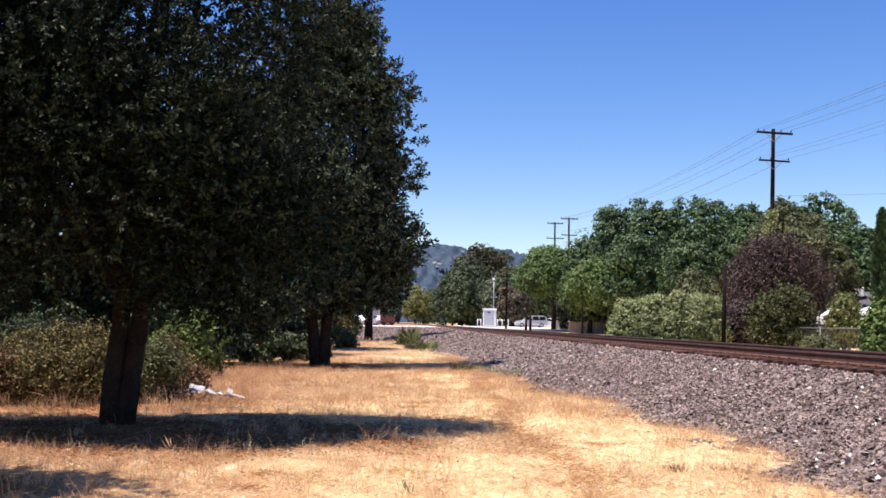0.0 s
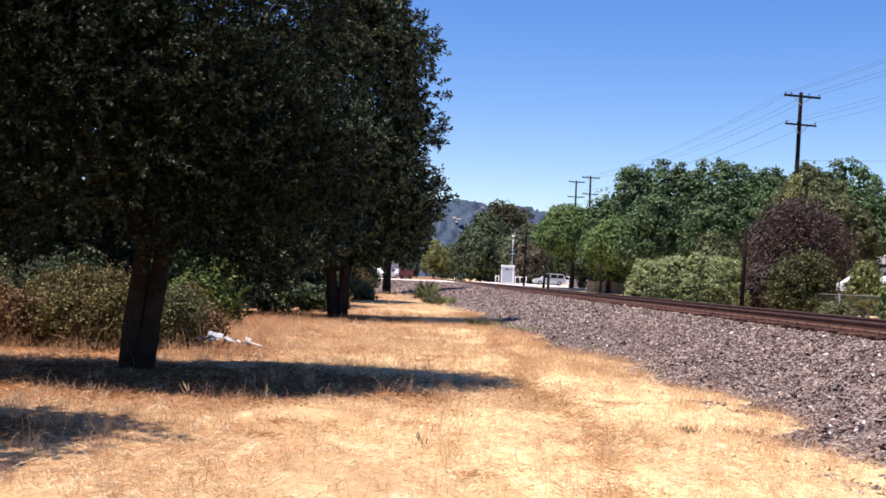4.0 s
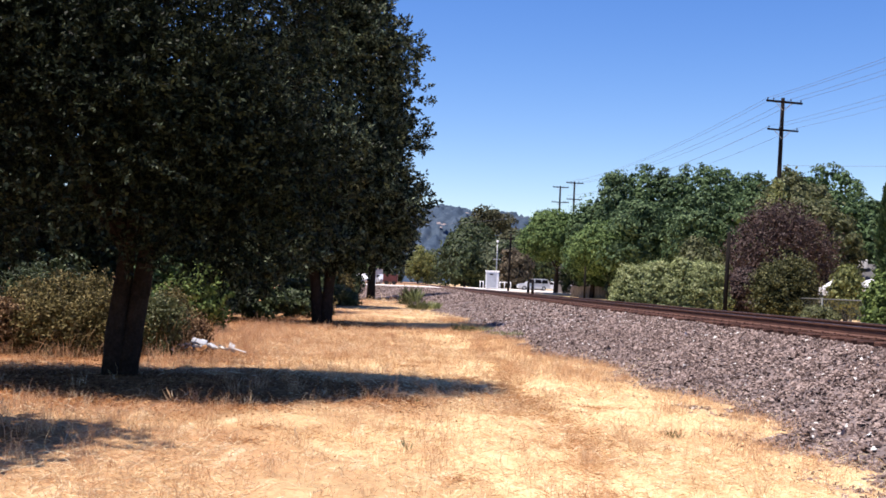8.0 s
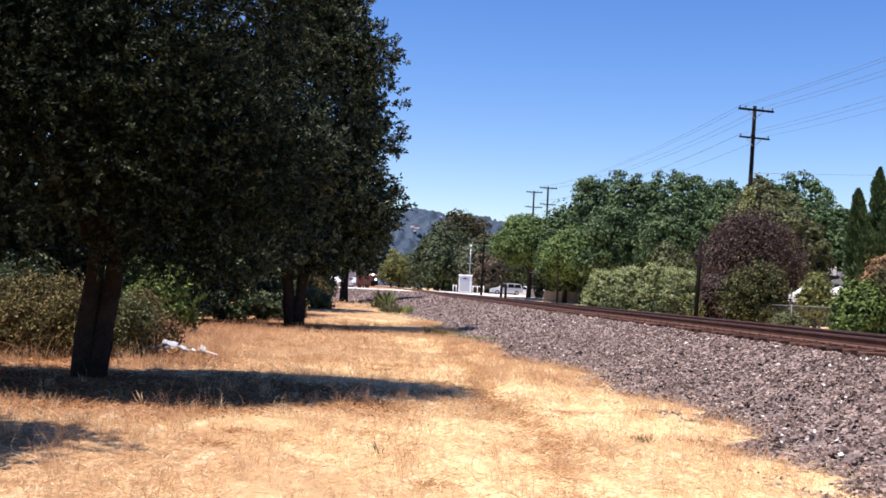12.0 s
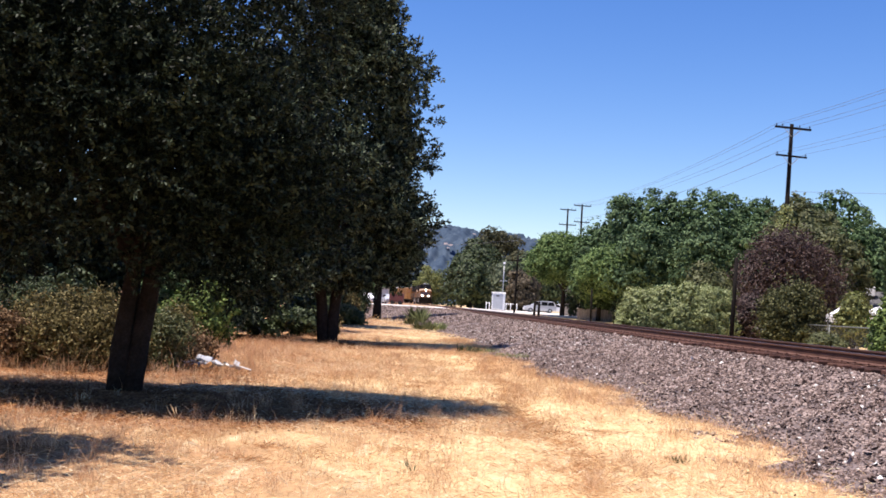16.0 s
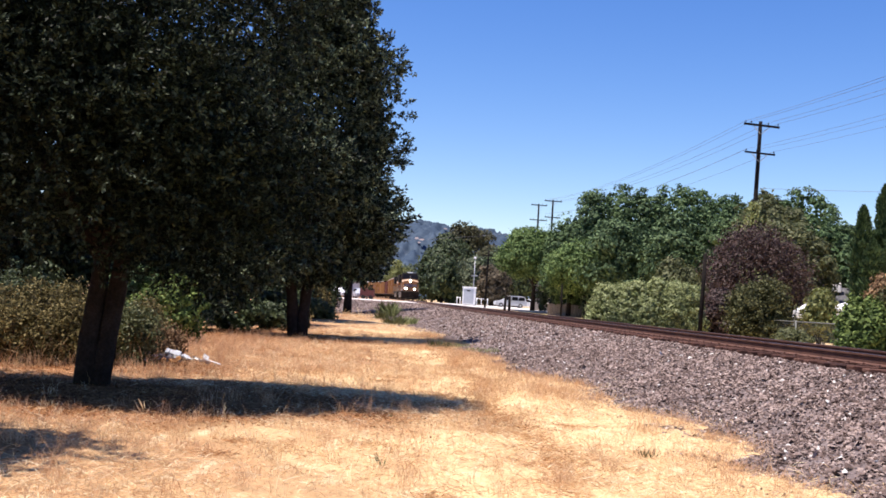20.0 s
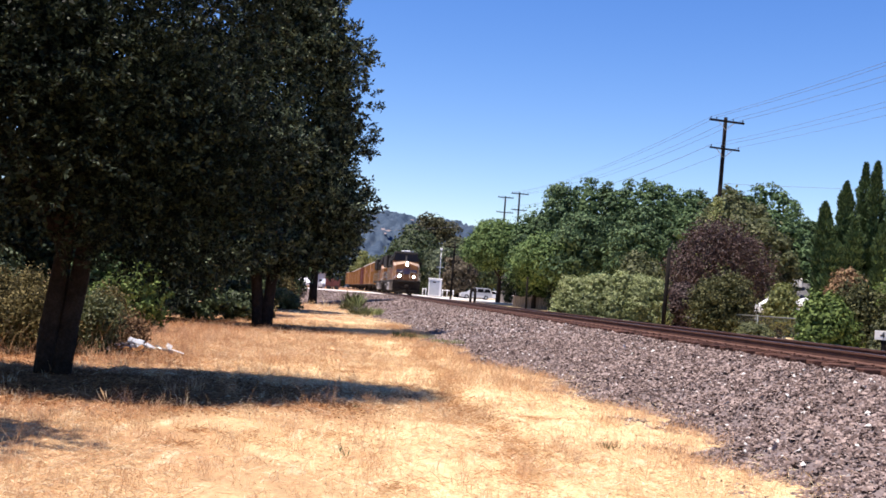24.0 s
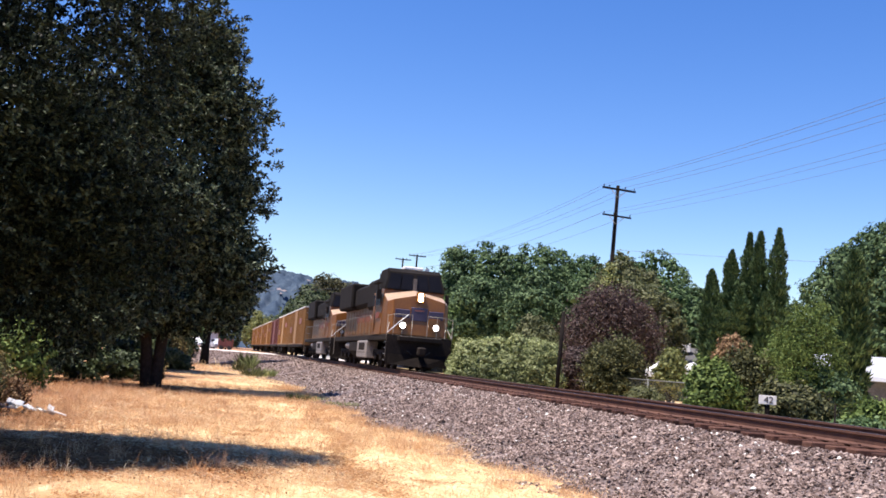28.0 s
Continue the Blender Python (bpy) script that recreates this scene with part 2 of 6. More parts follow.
M_POLE = mat("creosote_pole", [(0.006, 0.005, 0.0045), (0.012, 0.010, 0.009), (0.024, 0.019, 0.017)], scale=3, fine=30, rough=0.9, bump=0.5, spec=0.08)
M_WIRE = plain("wire", (0.10, 0.10, 0.11), rough=0.6)
M_HAZYHILL = mat("hazy_wooded_hill", [(0.026, 0.042, 0.066), (0.042, 0.063, 0.094), (0.062, 0.088, 0.12), (0.09, 0.115, 0.145)], scale=0.03, fine=0.14, rough=1.0, bump=0, spec=0.0)
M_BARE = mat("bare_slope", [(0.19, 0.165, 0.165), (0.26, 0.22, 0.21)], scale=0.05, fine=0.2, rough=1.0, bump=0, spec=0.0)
M_WHITE = plain("white_paint", (0.78, 0.78, 0.78), rough=0.5)
M_GREYP = plain("grey_paint", (0.42, 0.44, 0.47), rough=0.5)
M_STEEL = plain("galvanised_steel", (0.40, 0.41, 0.42), rough=0.45, metal=0.6)
M_BLACK = plain("black_rubber", (0.02, 0.02, 0.02), rough=0.8)
M_YELLOW = mat("armour_yellow", [(0.125, 0.043, 0.006), (0.17, 0.063, 0.008), (0.225, 0.088, 0.013)], scale=1.2, fine=12, rough=0.35, bump=0.05)
M_NOSEGLARE = mat("nose_glare_paint", [(0.40, 0.26, 0.17), (0.49, 0.34, 0.23), (0.58, 0.43, 0.31)], scale=1.5, fine=14, rough=0.35, bump=0.05)
M_CARYEL = mat("reefer_yellow", [(0.19, 0.085, 0.02), (0.26, 0.122, 0.03), (0.33, 0.165, 0.05)], scale=0.8, fine=10, rough=0.6, bump=0.05)
M_LOCOGREY = mat("loco_grey", [(0.085, 0.072, 0.06), (0.13, 0.112, 0.098), (0.18, 0.16, 0.145)], scale=1.5, fine=14, rough=0.6, bump=0.1)
M_DARKIRON = mat("sooty_iron", [(0.008, 0.006, 0.006), (0.018, 0.014, 0.012), (0.04, 0.03, 0.024)], scale=2, fine=20, rough=0.85, bump=0.3, spec=0.15)
M_TANK = mat("silver_tank", [(0.17, 0.15, 0.14), (0.28, 0.25, 0.235), (0.40, 0.37, 0.35)], scale=2, fine=14, rough=0.6, metal=0.2, bump=0.1)
M_BROWNCAR = mat("boxcar_brown", [(0.075, 0.018, 0.015), (0.12, 0.03, 0.025), (0.16, 0.05, 0.038)], scale=1, fine=10, rough=0.7, bump=0.1)
M_RED = plain("red_stripe", (0.20, 0.055, 0.035), rough=0.5)
M_GLASSDARK = mat("dark_glass", [(0.008, 0.008, 0.010), (0.013, 0.013, 0.016)], scale=2, fine=20, rough=0.18, bump=0, spec=0.12)
# dark leaf; shade under oaks and street trees is put into its colour
M_FARLEAF = mat("shady_leaf", [(0.016, 0.027, 0.011), (0.040, 0.060, 0.025), (0.095, 0.125, 0.053)], scale=0.4, fine=3, rough=0.6, bump=0, island=0.5, spec=0.25, trans=0.15)
M_GREYWOOD = mat("weathered_boards", [(0.16, 0.14, 0.125), (0.24, 0.21, 0.19), (0.31, 0.28, 0.25)], scale=2, fine=20, rough=0.9, bump=0.3, obj=0.3)
M_SHADELITTER = mat("shade_leaf_litter", [(0.10, 0.036, 0.012), (0.20, 0.080, 0.027), (0.38, 0.19, 0.075)], scale=2, fine=9, rough=0.9, bump=0, island=0.6, spec=0.15)
M_LAMP = glow("headlamp_glow", (1.0, 0.97, 0.90), 110.0)


# ---- mesh helpers ----
def tobj(name, bm, material, smooth=False):
    me = bpy.data.meshes.new(name)
    bm.to_mesh(me)
    bm.free()
    for m in (material if isinstance(material, (list, tuple)) else [material]):
        me.materials.append(m)
    if smooth:
        for p in me.polygons:
            p.use_smooth = True
    return new(name, me)


def part(name, bm, material, parent, label="", smooth=False):
    """Links a bmesh as one mesh object under a thing or a part."""
    ob = tobj(name, bm, material, smooth)
    ob.parent = parent
    if label:
        ob["label"] = label
    return ob


def thing(name, at=(0, 0, 0), rz=0.0, label="", category="", group="", kind=""):
    ob = new(name)
    ob.empty_display_size = 0.2
    ob.matrix_basis = pose(*at, 0, 0, rz)
    return tagged(ob, label, category, group, kind)


def add_box(bm, lo, hi, bevel=0.0, m=None, slot=0):
    """A box between two corners, with bevelled edges."""
    c = [(a + b) / 2 for a, b in zip(lo, hi)]
    s = [abs(b - a) for a, b in zip(lo, hi)]
    mm = Matrix.Translation(c) @ Matrix.Diagonal((*s, 1))
    if m is not None:
        mm = m @ mm
    r = bmesh.ops.create_cube(bm, size=1.0, matrix=mm)
    fs = {f for v in r["verts"] for f in v.link_faces}
    if slot:
        for f in fs:
            f.material_index = slot
    if bevel:
        es = list({e for v in r["verts"] for e in v.link_edges})
        bmesh.ops.bevel(bm, geom=es, offset=bevel, segments=1, affect='EDGES', profile=0.5)
    return bm


def box(lo, hi, bevel=0.0, m=None):
    return add_box(bmesh.new(), lo, hi, bevel, m)


def add_tube(bm, a, b, r0, r1=None, seg=8, caps=True):
    """A tapered tube from a to b."""
    a, b = Vector(a), Vector(b)
    d = b - a
    m = Matrix.Translation((a + b) / 2) @ d.to_track_quat('Z', 'Y').to_matrix().to_4x4()
    bmesh.ops.create_cone(bm, cap_ends=caps, segments=seg, radius1=r0, radius2=r0 if r1 is None else r1, depth=d.length, matrix=m)
    return bm


def tube(a, b, r0, r1=None, seg=8):
    return add_tube(bmesh.new(), a, b, r0, r1, seg)


def add_chain(bm, pts, radii, seg=8):
    """A smooth limb through several points."""
    rings = []
    for i, p in enumerate(pts):
        p = Vector(p)
        d = Vector(pts[min(i + 1, len(pts) - 1)]) - Vector(pts[max(i - 1, 0)])
        q = d.to_track_quat('Z', 'Y')
        rings.append([bm.verts.new(p + q @ Vector((math.cos(2 * math.pi * k / seg) * radii[i], math.sin(2 * math.pi * k / seg) * radii[i], 0))) for k in range(seg)])
    for i in range(len(rings) - 1):
        for k in range(seg):
            bm.faces.new((rings[i][k], rings[i][(k + 1) % seg], rings[i + 1][(k + 1) % seg], rings[i + 1][k]))
    bm.faces.new(rings[-1])
    bm.faces.new(rings[0][::-1])
    return bm


def add_prism(bm, outline, axis, lo, hi, m=None):
    """An outline of 2D points swept along axis 0, 1 or 2 from lo to hi."""
    def p3(p, h):
        q = [p[0], p[1]]
        q.insert(axis, h)
        return Vector(q) if m is None else m @ Vector(q)
    a = [bm.verts.new(p3(p, lo)) for p in outline]
    b = [bm.verts.new(p3(p, hi)) for p in outline]
    n = len(outline)
    for i in range(n):
        bm.faces.new((a[i], a[(i + 1) % n], b[(i + 1) % n], b[i]))
    bm.faces.new(a[::-1])
    bm.faces.new(b)
    bmesh.ops.recalc_face_normals(bm, faces=bm.faces)
    return bm


def np_mesh(name, verts, faces_n, material, parent=None):
    """A mesh from an array of (pieces, corners, 3): every piece is a polygon of its own."""
    v = np.asarray(verts, dtype=np.float32)
    k, c = v.shape[0], v.shape[1]
    me = bpy.data.meshes.new(name)
    me.vertices.add(k * c)
    me.vertices.foreach_set("co", v.reshape(-1))
    me.loops.add(k * c)
    me.loops.foreach_set("vertex_index", np.arange(k * c, dtype=np.int32))
    me.polygons.add(k)
    me.polygons.foreach_set("loop_start", np.arange(0, k * c, c, dtype=np.int32))
    me.polygons.foreach_set("loop_total", np.full(k, c, dtype=np.int32))
    me.update(calc_edges=True)
    me.materials.append(material)
    ob = new(name, me)
    if parent is not None:
        ob.parent = parent
    return ob


def np_solids(name, verts, faces, material):
    """Many small solids of one pattern: verts is (pieces, corners, 3), faces the shared triangles."""
    v = np.asarray(verts, dtype=np.float32)
    k, c = v.shape[0], v.shape[1]
    f = np.asarray(faces, dtype=np.int32)
    idx = (np.arange(k, dtype=np.int32)[:, None, None] * c + f[None]).reshape(-1)
    w = f.shape[1]
    me = bpy.data.meshes.new(name)
    me.vertices.add(k * c)
    me.vertices.foreach_set("co", v.reshape(-1))
    me.loops.add(len(idx))
    me.loops.foreach_set("vertex_index", idx)
    me.polygons.add(k * len(f))
    me.polygons.foreach_set("loop_start", np.arange(0, len(idx), w, dtype=np.int32))
    me.polygons.foreach_set("loop_total", np.full(k * len(f), w, dtype=np.int32))
    me.update(calc_edges=True)
    me.materials.append(material)
    return new(name, me)


def unit(v):
    return v / np.maximum(1e-6, np.linalg.norm(v, axis=-1, keepdims=True))


def leaf_quads(rng, base, way, length, width):
    """One leaf for each base point, growing along way: a pointed, slightly folded four-corner blade."""
    n = len(base)
    way = unit(way)
    side = unit(np.cross(way, rng.normal(size=(n, 3))))
    nor = np.cross(way, side)
    ln = length * rng.uniform(0.65, 1.35, (n, 1))
    wd = width * rng.uniform(0.7, 1.3, (n, 1))
    mid = base + way * ln * 0.45 + nor * ln * rng.uniform(-0.12, 0.12, (n, 1))
    return np.stack([base, mid + side * wd / 2, base + way * ln, mid - side * wd / 2], axis=1)


def crown_leaves(rng, lobes, twigs, per, length, width, twig_len, surface=0.75, up=0.2):
    """Leaves in sprays round lobes (x, y, z, rx, ry, rz): twigs start near a lobe's skin and bear leaves along them."""
    lb = np.array(lobes, dtype=float)
    wts = (lb[:, 3] * lb[:, 4] + lb[:, 4] * lb[:, 5] + lb[:, 3] * lb[:, 5])
    pick = rng.choice(len(lb), size=twigs, p=wts / wts.sum())
    d = unit(rng.normal(size=(twigs, 3)))
    rad = np.where(rng.random((twigs, 1)) < surface, rng.uniform(0.80, 1.0, (twigs, 1)), rng.uniform(0.2, 0.85, (twigs, 1)))
    root = lb[pick, :3] + d * lb[pick, 3:6] * rad
    grow = unit(d + rng.normal(size=(twigs, 3)) * 0.55 + np.array([0, 0, up]))
    tl = twig_len * rng.uniform(0.4, 1.5, (twigs, 1))
    f = rng.random((twigs, per, 1))
    base = root[:, None, :] + grow[:, None, :] * (tl[:, None, :] * f) + rng.normal(size=(twigs, per, 3)) * width * 0.6
    way = grow[:, None, :] * 0.7 + rng.normal(size=(twigs, per, 3)) * 0.75
    return leaf_quads(rng, base.reshape(-1, 3), way.reshape(-1, 3), length, width)


def puff_leaves(rng, lobes, puffs, per, length, width, size, tilt=0.55, droop=0.15):
    """Leaves in rounded puffs on the skin of the lobes, each facing outwards, with a coarser fill inside."""
    lb = np.array(lobes, dtype=float)
    wts = (lb[:, 3] * lb[:, 4] + lb[:, 4] * lb[:, 5] + lb[:, 3] * lb[:, 5])
    pick = rng.choice(len(lb), size=puffs * 3, p=wts / wts.sum())
    d = unit(rng.normal(size=(puffs * 3, 3)) + np.array([0, 0, 0.25]))
    c = lb[pick, :3] + d * lb[pick, 3:6] * rng.uniform(0.80, 1.03, (puffs * 3, 1))
    deep = (((c[:, None, :] - lb[None, :, :3]) / lb[None, :, 3:6]) ** 2).sum(-1)
    deep[np.arange(len(c)), pick] = 9
    ok = np.argsort(-np.minimum(deep.min(1), 0.85) + rng.random(len(c)) * 0.25)[:puffs]
    c, d, pick = c[ok], d[ok], pick[ok]
    r = size * rng.lognormal(0, 0.35, (puffs, 1, 1))
    e = unit(rng.normal(size=(puffs, per, 3)) + d[:, None, :] * 0.9)
    p = c[:, None, :] + e * r * rng.uniform(0.55, 1.05, (puffs, per, 1)) * np.array([1, 1, 0.75])
    nor = unit(e * 0.8 + d[:, None, :] * 0.5 + np.array([0, 0, 0.25]) + rng.normal(size=(puffs, per, 3)) * tilt)
    p, nor = p.reshape(-1, 3), nor.reshape(-1, 3)
    skin = facing_quads(rng, p, nor, length, width, droop)
    k = max(60, puffs * per // 9)
    pk = rng.choice(len(lb), size=k, p=wts / wts.sum())
    q = lb[pk, :3] + unit(rng.normal(size=(k, 3))) * lb[pk, 3:6] * rng.uniform(0.35, 0.86, (k, 1))
    fill = facing_quads(rng, q, rng.normal(size=(k, 3)), length * 2.0, width * 2.2, 0.0)
    return np.concatenate([skin, fill])


def facing_quads(rng, p, nor, length, width, droop):
    """A pointed four-corner leaf at each place, its face along nor."""
    n = len(p)
    nor = unit(nor)
    way = unit(np.cross(nor, rng.normal(size=(n, 3))))
    side = np.cross(nor, way)
    ln = length * rng.uniform(0.65, 1.35, (n, 1))
    wd = width * rng.uniform(0.7, 1.3, (n, 1))
    down = np.array([0, 0, -1.0]) * ln * droop
    return np.stack([p - way * ln * 0.5, p + side * wd * 0.5 - way * ln * 0.05, p + way * ln * 0.5 + down, p - side * wd * 0.5 - way * ln * 0.05], axis=1)


# ---- the railway's line: straight ahead of the camera, then bending left far off ----
RAIL_Z = 1.15
LINE_K = -0.0485
LINE_X = 8.9
LINE_LEN = math.hypot(1, LINE_K)
BEND_Y, BEND_R, BEND_ARC = 262.0, 300.0, radians(26)
TRACK_YAW = math.degrees(math.atan(-LINE_K))


def line_at(s):
    """Point and heading (yaw in degrees) of the track's centre, s metres along it from abreast of the camera."""
    s_bend = BEND_Y * LINE_LEN
    h0 = math.atan(-LINE_K)
    if s <= s_bend:
        return LINE_X + LINE_K * s / LINE_LEN, s / LINE_LEN, math.degrees(h0)
    x0, y0 = LINE_X + LINE_K * BEND_Y, BEND_Y
    a = min((s - s_bend) / BEND_R, BEND_ARC)
    x = x0 - BEND_R * (math.cos(h0) - math.cos(h0 + a))
    y = y0 + BEND_R * (math.sin(h0 + a) - math.sin(h0))
    rest = s - s_bend - BEND_R * BEND_ARC
    if rest > 0:
        x -= math.sin(h0 + a) * rest
        y += math.cos(h0 + a) * rest
    return x, y, math.degrees(h0 + a)


def off_track(x, y):
    """Signed distance from the straight part of the line, positive to its right."""
    return (x - LINE_X - LINE_K * y) / LINE_LEN


def smooth(a, b, v):
    v = np.clip((v - a) / (b - a), 0, 1)
    return v * v * (3 - 2 * v)


def wob(x, y, s):
    return np.sin(x * s * 1.3 + y * s * 0.7) * 0.5 + np.sin(x * s * 0.6 - y * s * 1.7 + 1.3) * 0.3 + np.sin(y * s * 2.9 + x * s * 2.1 + 0.4) * 0.2


def ground_z(x, y):
    """Height of the natural ground: flat verge, a low shelf beyond the track, rising to the level of the crossing."""
    d = off_track(x, y)
    z = 0.03 * wob(x, y, 0.9) + 0.05 * wob(x, y, 0.23)
    z = z + smooth(2.0, 7.0, d) * 0.35
    far = smooth(84, 110, y)
    z = z * (1 - far) + far * 0.98
    return z


def toe(y):
    """How far left of the centre line the ballast reaches."""
    return 4.35 + 1.15 * smooth(20, 32, y) + 1.7 * smooth(50, 74, y) + 5.0 * smooth(76, 92, y) + 0.35 * np.sin(y * 0.8) + 0.22 * np.sin(y * 2.3 + 1) + 0.12 * np.sin(y * 5.1)


def ballast_z(d, y):
    """Height of the ballast: level under the ties, falling to the verge."""
    t = toe(y)
    left = 0.92 - np.clip((-d - 1.5) / (t - 1.5), 0, 1.6) * 0.97
    right = 0.90 - np.clip((d - 1.6) / 2.2, 0, 1.6) * 0.60
    z = np.where(d < 0, left, right)
    far = smooth(84, 110, y)
    return z * (1 - far) + np.maximum(z, 1.0) * far


# ---- ground ----
def sheet(name, xs, ys, zf, material):
    X, Y = np.meshgrid(xs, ys)
    Z = zf(X, Y)
    v = np.stack([X, Y, Z], -1).reshape(-1, 3)
    nx, ny = len(xs), len(ys)
    i = (np.arange(ny - 1)[:, None] * nx + np.arange(nx - 1)[None, :]).reshape(-1)
    f = np.stack([i, i + 1, i + nx + 1, i + nx], -1)
    me = bpy.data.meshes.new(name)
    me.vertices.add(len(v))
    me.vertices.foreach_set("co", v.astype(np.float32).reshape(-1))
    me.loops.add(f.size)
    me.loops.foreach_set("vertex_index", f.astype(np.int32).reshape(-1))
    me.polygons.add(len(f))
    me.polygons.foreach_set("loop_start", np.arange(0, f.size, 4, dtype=np.int32))
    me.polygons.foreach_set("loop_total", np.full(len(f), 4, dtype=np.int32))
    me.polygons.foreach_set("use_smooth", np.ones(len(f), dtype=bool))
    me.update(calc_edges=True)
    me.materials.append(material)
    return new(name, me)


xs = np.concatenate([np.linspace(-3000, -60, 14), np.linspace(-50, -16, 18), np.linspace(-15, 15, 121), np.linspace(16, 60, 24), np.linspace(80, 3000, 14)])
ys = np.concatenate([np.linspace(-3000, -40, 10), np.linspace(-30, 4, 18), np.linspace(4.3, 60, 180), np.linspace(61, 170, 80), np.linspace(180, 4000, 20)])
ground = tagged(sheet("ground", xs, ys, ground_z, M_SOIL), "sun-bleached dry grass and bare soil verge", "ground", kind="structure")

by_ = np.concatenate([np.linspace(-40, 4, 30), np.linspace(4.4, 60, 200), np.linspace(61, 330, 140)])
bd = np.concatenate([np.linspace(-13.5, -6.35, 24), np.linspace(-6.2, -1.8, 34), np.linspace(-1.7, 1.7, 8), np.linspace(1.9, 4.6, 10)])


def bed_sheet():
    D_, S_ = np.meshgrid(bd, by_)
    pts = np.array([line_at(s) for s in by_])
    ang = np.radians(pts[:, 2])
    X = pts[:, 0][:, None] + D_ * np.cos(ang)[:, None]
    Y = pts[:, 1][:, None] + D_ * np.sin(ang)[:, None]
    straight = (S_ < 240)
    Z = np.where(straight, ballast_z(off_track(X, Y), Y), ballast_z(D_, S_)) + 0.02 * wob(X, Y, 3.1) - 0.03
    ob = sheet("ballast_bed", bd, by_, lambda a, b: Z, M_GRAVELBED)
    co = np.stack([X, Y, Z], -1).astype(np.float32).reshape(-1)
    ob.data.vertices.foreach_set("co", co)
    ob.data.update()
    return ob


bed = tagged(bed_sheet(), "grey crushed-stone railway ballast embankment", "ballast", kind="structure")

# pale crossing road and yard
bm = bmesh.new()
add_prism(bm, [(-120, 112), (-6, 112), (1.4, 113), (0.6, 142), (-6, 143), (-120, 146)], 2, 0.6, 1.05)
road = tagged(tobj("road", bm, M_ROAD), "pale sunlit concrete road up to the rail crossing", "road", kind="structure")
bm = bmesh.new()
add_prism(bm, [(5.2, 104), (60, 96), (95, 150), (60, 175), (-0.4, 172)], 2, 0.6, 1.045)
yard = tagged(tobj("pavement", bm, M_ROAD), "pale gravel and concrete apron beside the crossing", "pavement", kind="structure")

# distant wooded ridge, its haze put into the blue base colour
def ridge():
    az = np.radians(np.linspace(-26, 44, 700))
    rr = np.linspace(0, 1, 44)
    A, Rr = np.meshgrid(az, rr)
    rg = np.random.default_rng(8)
    top = 110 + 5 * np.sin(A * 19 + 0.4) + 4 * np.sin(A * 47 + 2) + 2.0 * np.sin(A * 113) - 14 * np.clip((A - 0.055) / 0.06, 0, 1)
    dist = 900 + 700 * Rr
    crowns = rg.normal(size=A.shape)
    for _ in range(2):
        crowns = (crowns + np.roll(crowns, 1, 0) + np.roll(crowns, 1, 1) + np.roll(crowns, -1, 1)) / 2.2
    z = top * np.sin(Rr * np.pi / 2) ** 1.1 + 2.2 * crowns * np.clip(Rr * 3, 0, 1)
    v = np.stack([dist * np.sin(A), dist * np.cos(A), z], -1)
    ob = sheet("backdrop", az, rr, lambda a, b: z, M_HAZYHILL)
    ob.data.vertices.foreach_set("co", v.astype(np.float32).reshape(-1))
    ob.data.update()
    return ob


def bare_patch(az, el, w, h, seed):
    """A bare rocky scar draped on the ridge's face."""
    rg = random.Random(seed)

    def spot(a_, e_, lift):
        top = 110 + 5 * math.sin(a_ * 19 + 0.4) + 4 * math.sin(a_ * 47 + 2) + 2.0 * math.sin(a_ * 113) - 14 * min(1, max(0, (a_ - 0.055) / 0.06))
        for k in range(400):
            r = k / 400
            d = 900 + 700 * r
            z = top * math.sin(r * math.pi / 2) ** 1.1
            if z - 1.6 > d * math.tan(e_):
                break
        return (d - lift) * math.sin(a_), (d - lift) * math.cos(a_), z + lift * 0.35

    bm = bmesh.new()
    ring = []
    for k in range(18):
        a = 2 * math.pi * k / 18
        r = rg.uniform(0.45, 1.0)
        ring.append((radians(az + math.cos(a) * w * r), radians(el + math.sin(a) * h * r)))
    up = [bm.verts.new(spot(*p, 13)) for p in ring]
    mid = bm.verts.new(spot(radians(az), radians(el), 14))
    for k in range(18):
        bm.faces.new((up[k], up[(k + 1) % 18], mid))
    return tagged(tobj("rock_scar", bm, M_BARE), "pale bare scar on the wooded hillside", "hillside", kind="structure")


for az_, el_, w_, h_, sd_ in ((0.3, 3.1, 0.16, 0.09, 3), (0.58, 3.02, 0.2, 0.07, 5), (0.45, 2.86, 0.1, 0.06, 6), (1.9, 3.75, 0.14, 0.05, 4)):
    bare_patch(az_, el_, w_, h_, sd_)
hills = tagged(ridge(), "wooded ridge in the distance with haze in its blue-green colour", "hill", kind="structure")


# ---- track ----
track = thing("railway_track", label="single railway track with rusty rails on dark wooden ties", category="railway track")
RAIL_PROFILE = [(-0.07, 0), (0.07, 0), (0.07, 0.012), (0.012, 0.035), (0.012, 0.125), (0.037, 0.14), (0.037, 0.172), (-0.037, 0.172), (-0.037, 0.14), (-0.012, 0.125), (-0.012, 0.035), (-0.07, 0.012)]
RAIL_S = [-40 + 6 * i for i in range(51)] + [266 + 5 * i for i in range(40)]


